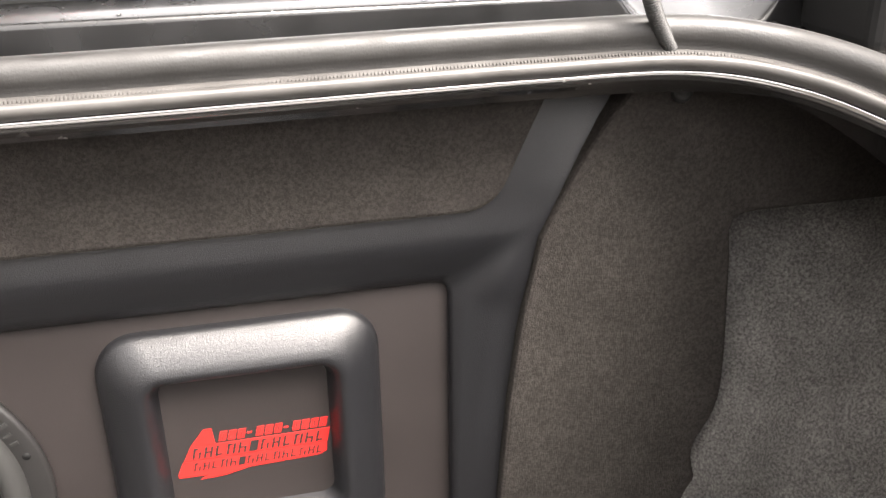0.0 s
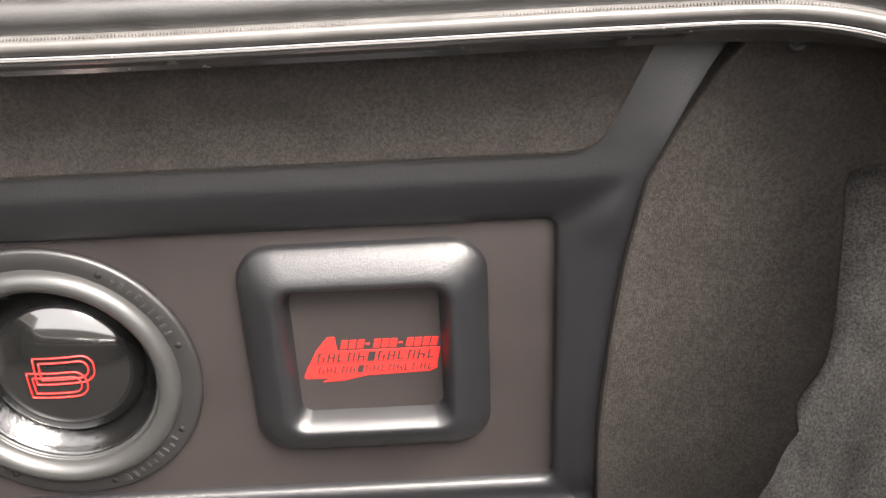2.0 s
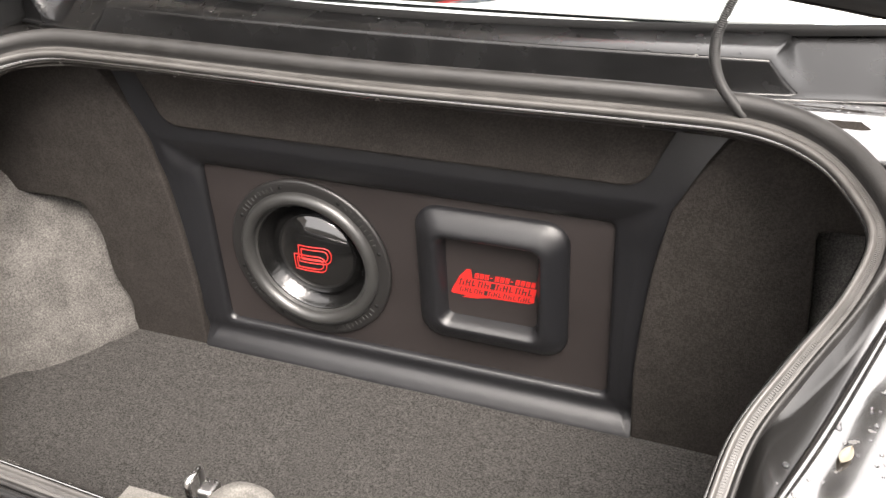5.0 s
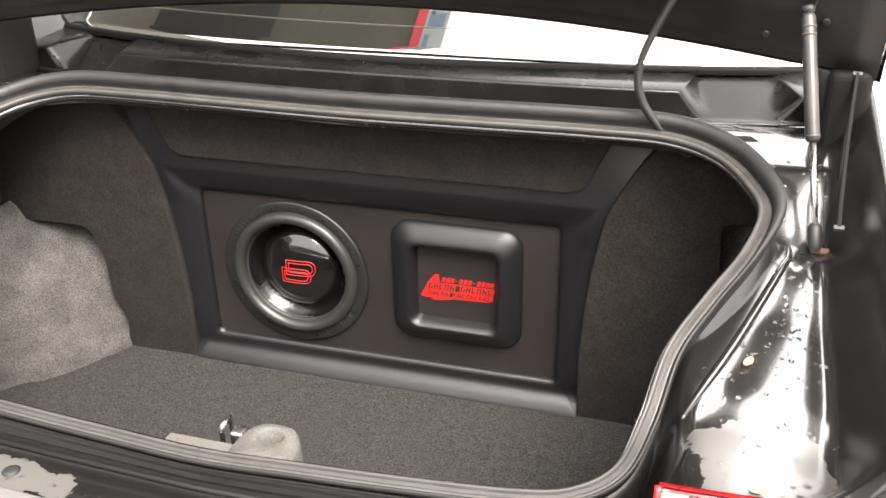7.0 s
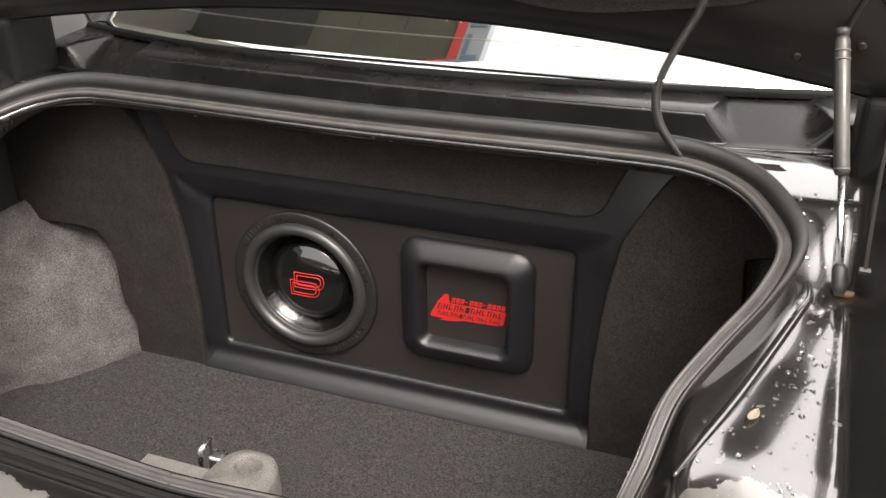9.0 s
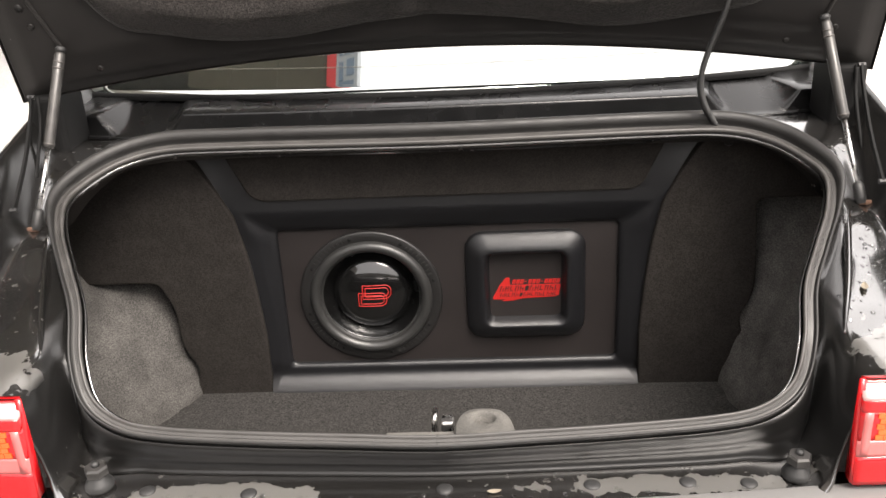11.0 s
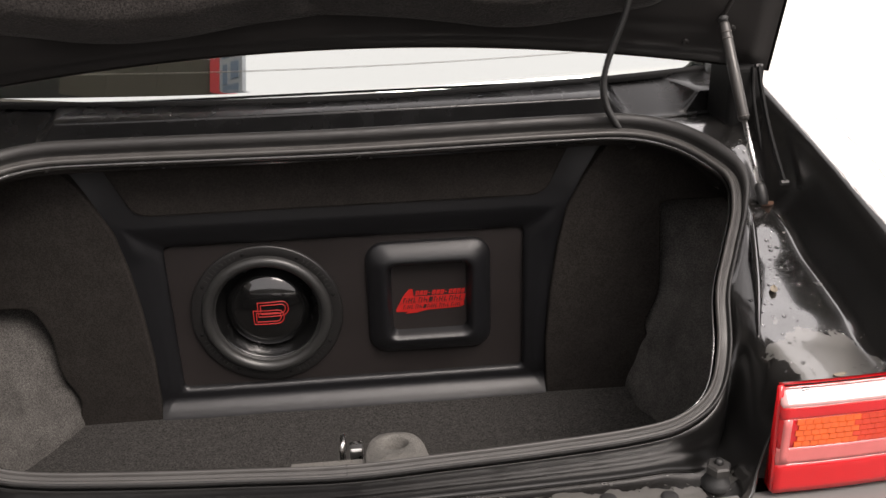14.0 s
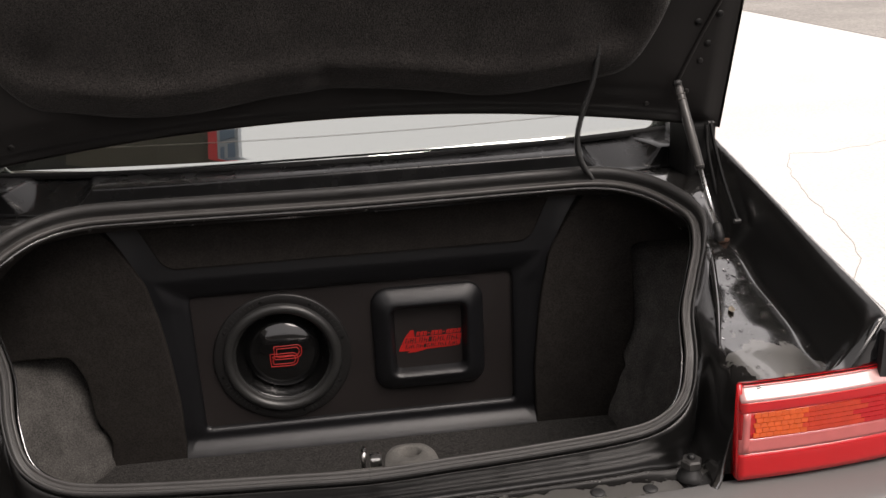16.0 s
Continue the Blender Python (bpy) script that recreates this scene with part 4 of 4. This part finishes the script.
def inner_depth(x, v):
    ax = abs(x)
    rim = smooth(v, .0, .022) * (1 - smooth(ax, .715, .745))
    ramp = smooth(v, .03, .08) * (1 - smooth(ax, .60, .70))
    return 0.018 * (1 - rim) + 0.006 * rim - 0.010 * ramp


rows = [[lid_point(x, v, inner_depth(x, v)) for x in np.linspace(-.75, .75, 110)] for v in np.linspace(-.008, .69, 70)]
inner = part("inner_panel", mesh_from("inner_panel", *grid(rows)), LID_INNER, lid, "black painted inner lid pressing")
rim = [[lid_point(x, v, d) for d in (0.018, 0.045)] for x, v in [(-.755, v) for v in np.linspace(.70, -.012, 20)] + [(x, -.012) for x in np.linspace(-.75, .75, 60)] + [(.755, v) for v in np.linspace(-.012, .70, 20)]]
part("rim", mesh_from("rim", *grid(rim)), LID_INNER, lid)


def pad_low(x):
    return 0.052 + 0.045 * smooth(abs(x), .25, .60) + 0.012 * math.cos(x * 9)


rows = []
for s in np.linspace(0, 1, 46):
    row = []
    for x in np.linspace(-.615, .615, 90):
        lo = pad_low(x) + 0.14 * max(0, (abs(x) - .50) / .115) ** 3
        v = lo + (.64 - lo) * s
        edge = smooth(s * .5, 0, .03) * smooth(.615 - abs(x), 0, .03)
        ridge = 0.012 * math.exp(-((v - lo - .055) / .011) ** 2) * smooth(.60 - abs(x), 0, .1)
        dip = 0.014 * math.exp(-(((x + .02) / .03) ** 2 + ((v - .10) / .03) ** 2)) + 0.018 * math.exp(-(((abs(x) - .52) / .05) ** 2 + ((v - .19) / .05) ** 2))
        d = -0.006 - edge * 0.016 - ridge + dip + 0.004 * noise.noise((x * 11, v * 11, 3))
        row.append(lid_point(x, v, d))
    rows.append(row)
thicken(part("insulation_pad", mesh_from("insulation_pad", *grid(rows)), INSULATION, lid, "dark grey moulded fibre insulation pad"), 0.004)
for x, v in ((.690, .13), (.672, .065), (-.690, .13), (.60, .03), (-.60, .03)):
    c = lid_point(x, v, inner_depth(x, v) - .001)
    part("plug", mesh_from("plug", *tube([c + LN * .002, c - LN * .0008, c - LN * .0016], [.006, .006, .003], 20)), LID_INNER, lid)

for side in (-1, 1):
    path = [lid_point(side * x, v, inner_depth(x, v) - .0005) for x, v in zip(np.linspace(.648, .725, 24), np.linspace(.075, .30, 24))]
    part("pressed_crease", mesh_from("pressed_crease", *tube(path, .004, 8)), LID_INNER, inner)
    for x, v in ((.676, .205), (.712, .225), (.700, .165)):
        c = lid_point(side * x, v, inner_depth(x, v))
        part("hole", mesh_from("hole", *tube([c + LN * .002, c - LN * .0012], .0058, 18)), TRIM, inner)
        part("hole_rim", mesh_from("hole_rim", *tube([c + LN * .002, c - LN * .0008], .0078, 18)), LID_INNER, inner)

# ---- struts, hinges, wiring ----
def strut(side):
    lo, mid, up = np.array((.688, -.212, .463)), np.array((.671, -.139, .582)), np.array((.646, -.066, .737))
    m = np.array((side, 1, 1))
    lo, mid, up = lo * m, mid * m, up * m
    body = part("gas_strut", mesh_from("gas_strut", *tube([mid, mid + .03 * (up - mid), mid + .06 * (up - mid), mid + .93 * (up - mid), mid + .97 * (up - mid)], [.0075, .0092, .0092, .0092, .006], 20)), STRUT, car, "grey gas strut with a bright rod")
    part("rod", mesh_from("rod", *tube([mid, lo + .12 * (mid - lo)], .0042, 14)), CHROME, body)
    part("end_socket", mesh_from("end_socket", *tube([lo - .02 * (mid - lo), lo + .05 * (mid - lo), lo + .2 * (mid - lo), lo + .24 * (mid - lo)], [.006, .009, .009, .006], 14)), PLASTIC, body)
    part("end_socket", mesh_from("end_socket", *tube([mid + .96 * (up - mid), up, up + .02 * (up - mid)], [.0075, .0095, .006], 14)), PLASTIC, body)
    for k in (.80, .86, .04):
        part("collar", mesh_from("collar", *tube([mid + (k - .008) * (up - mid), mid + (k + .008) * (up - mid)], .0099, 18)), STEEL, body)
    part("ball_stud", mesh_from("ball_stud", *tube([lo + np.array((-.004 * side, 0, 0)), lo + np.array((.020 * side, .003, -.003))], .0045, 12)), RUST, body, "rusty ball stud")


def hinge(side):
    m = np.array((side, 1, 1))
    a, b = np.array((.708, -.232, .505)) * m, np.array((.720, -.060, .652)) * m
    path = curve_points([a, a * .6 + b * .4 + np.array((0, .012, -.004)), a * .2 + b * .8 + np.array((0, .008, -.004)), b], 16)
    rows = []
    for p in path:
        rows.append([p + np.array((dx, -dz * .6, dz * .8)) for dx, dz in ((-.002, -.0045), (.002, -.0045), (.002, .0045), (-.002, .0045))])
    v, f = grid(rows, close_u=True)
    arm = part("hinge", mesh_from("hinge", v, f, smooth=False), TRIM, car, "black steel lid hinge arm")
    for c in (a, b):
        part("hinge_bolt", mesh_from("hinge_bolt", *tube([c - np.array((.006 * side, 0, 0)), c + np.array((.006 * side, 0, 0))], .0045, 6), smooth=False), PLASTIC, arm)
    second = curve_points([np.array((.712, -.155, .492)) * m, np.array((.716, -.10, .545)) * m, np.array((.722, -.045, .60)) * m, np.array((.724, -.03, .645)) * m], 12)
    part("link", mesh_from("link", *tube(second, .0032, 8)), TRIM, arm)
    housing = block(side * .688, side * .748, -.030, .085, .530, .648)
    bevel(part("hinge_box", mesh_from("hinge_box", *housing, smooth=False), TRIM, arm, "black pressed hinge box"), .014, 4)


for side in (1, -1):
    strut(side)
    hinge(side)

wire = curve_points([(.512, -.043, .520), (.507, -.054, .527), (.500, -.065, .535), (.489, -.077, .549), (.475, -.086, .566), (.461, -.094, .585), (.449, -.102, .606), (.441, -.106, .632), (.441, -.106, .66), (.450, -.099, .69), (.465, -.087, .722), (.479, -.075, .752), (.487, -.070, .785), (.492, -.064, .815), (.494, -.030, .845)], 720)
ring = [.0050 + .0012 * math.sin(i * 2 * math.pi / 4) for i in range(720)]
conduit = part("wiring_conduit", mesh_from("wiring_conduit", *tube(wire, ring, 12)), PLASTIC, car, "black corrugated wiring conduit")
part("grommet", mesh_from("grommet", *tube([(.514, -.036, .516), (.512, -.043, .520), (.510, -.047, .522)], [.008, .008, .007], 14)), PLASTIC, conduit)

# ---- sill hardware ----
def bump_stop(x, y, z):
    b = part("bump_stop", mesh_from("bump_stop", *tube([(x, y, z - .04), (x, y, z - .036), (x, y, z - .030), (x, y, z - .022), (x, y, z - .020)], [.020, .021, .018, .012, .011], 20)), PLASTIC, car, "black rubber lid bump stop")
    part("stop_head", mesh_from("stop_head", *tube([(x, y, z - .022), (x, y, z - .018), (x, y, z - .008), (x, y, z - .005)], [.010, .0165, .0165, .014], 6), smooth=False), STRUT, b)
    part("stud", mesh_from("stud", *tube([(x, y, z - .006), (x, y, z + .001)], [.006, .005], 12)), PLASTIC, b)


bump_stop(.482, -.617, .274)
bump_stop(-.474, -.612, .274)
for x, y in ((.008, -.630), (.207, -.627), (-.404, -.622), (.415, -.630), (-.26, -.632), (.335, -.625)):
    z = .232
    part("push_clip", mesh_from("push_clip", *tube([(x, y, z - .004), (x, y, z + .001), (x, y, z + .0028), (x, y, z + .0034)], [.0115, .0115, .009, .004], 18)), PLASTIC, car)

# ---- rain drops and leaves ----
rng = random.Random(11)
drops = []


def drop(x, y, z, r, nx=0.0, ny=0.0):
    rows = []
    for a in (0.0, .5, .95, 1.35):
        rows.append([(x + r * math.cos(a) * math.cos(b), y + r * math.cos(a) * math.sin(b), z + .55 * r * math.sin(a)) for b in np.linspace(0, 2 * math.pi, 8, endpoint=False)])
    v, f = grid(rows, close_u=True)
    f.append(tuple(range(24, 32)))
    drops.append((v, f))


def tree_of(ob):
    return BVHTree.FromPolygons([v.co.copy() for v in ob.data.vertices], [tuple(p.vertices) for p in ob.data.polygons])


TREES = [(tree_of(shell), 0.004), (tree_of(cowl), 0.003)]


def surface_z(x, y):
    """Height of the topmost painted sheet at (x, y)."""
    best = -1.0
    for tree, skin in TREES:
        hit, normal, _, _ = tree.ray_cast(Vector((x, y, 1.0)), Vector((0, 0, -1)))
        if hit is not None:
            best = max(best, hit.z + (skin if normal.z < 0 else 0.0))
    return best


def seal_gap(x, y):
    return float(np.min(np.hypot(seal_path[:, 0] - x, seal_path[:, 1] - y)))


for i in range(420):
    if i < 230:
        side = 1 if rng.random() < .75 else -1
        x, y = side * rng.uniform(.56, .70), rng.uniform(-.62, -.08)
        inside = abs(x) < np.interp(y, [-.62, -.55, -.45, -.3, -.2, -.08], [.53, .53, .56, .64, .65, .6])
        if inside:
            continue
    elif i < 330:
        x, y = rng.uniform(-.6, .6), rng.uniform(-.055, .05)
    else:
        x, y = rng.uniform(-.5, .5), rng.uniform(-.652, -.628)
    d = seal_gap(x, y) - .02
    if d < .012:
        continue
    drop(x, y, surface_z(x, y), rng.choice((.0012, .0016, .002, .0026, .0034)))
for _ in range(90):
    x, y = rng.gauss(.655, .018), rng.gauss(-.335, .06)
    if x < .695 and seal_gap(x, y) > .045:
        drop(x, y, surface_z(x, y), rng.choice((.0012, .0016, .002, .0028, .0036)))
for _ in range(110):  # specks of rain on the lid's inner panel
    x, v = rng.choice((-1, 1)) * rng.uniform(.30, .735), rng.uniform(.004, .075) + .12 * rng.random() ** 2
    if abs(x) < .62 and v > .06:
        continue
    c = lid_point(x, v, inner_depth(x, v) - .0006)
    drop(c[0], c[1], c[2], rng.choice((.0007, .0009, .0012)))
for _ in range(22):  # beads hanging along the lid's lower edge
    c = lid_point(rng.uniform(-.70, .70), -.0125, .018)
    drop(c[0], c[1], c[2] - .0006, rng.choice((.0012, .0016, .0020)))
dv, df = join_lists(drops)
dm = bpy.data.meshes.new("rainwater")
dm.from_pydata([tuple(v) for v in dv], [], df)
for q in dm.polygons:
    q.use_smooth = True
part("rainwater", dm, WATER, car, kind="stuff")


def leaf(x, y, z, size, turn, label):
    rows = []
    for s in np.linspace(-1, 1, 9):
        w = .42 * (1 - s * s) ** .8 + .01
        rows.append([(size * s, size * w * q, size * (.18 * q * q + .15 * s * s) + .0015) for q in (-1, -.5, 0, .5, 1)])
    ob = part("leaf", mesh_from("leaf", *grid(rows)), LEAF, None, label)
    tagged(ob, category="leaf")
    ob.matrix_world = pose(x, y, z, 0, 0, turn)
    return thicken(ob, .0004)


leaf(.612, -.44, surface_z(.612, -.44), .012, 70, "small pale dry leaf on the wet ledge")
leaf(.626, -.617, surface_z(.626, -.617), .010, 10, "small curled dry leaf above the tail light")
leaf(.075, -.640, surface_z(.075, -.640), .010, 5, "small brown leaf scrap on the sill")
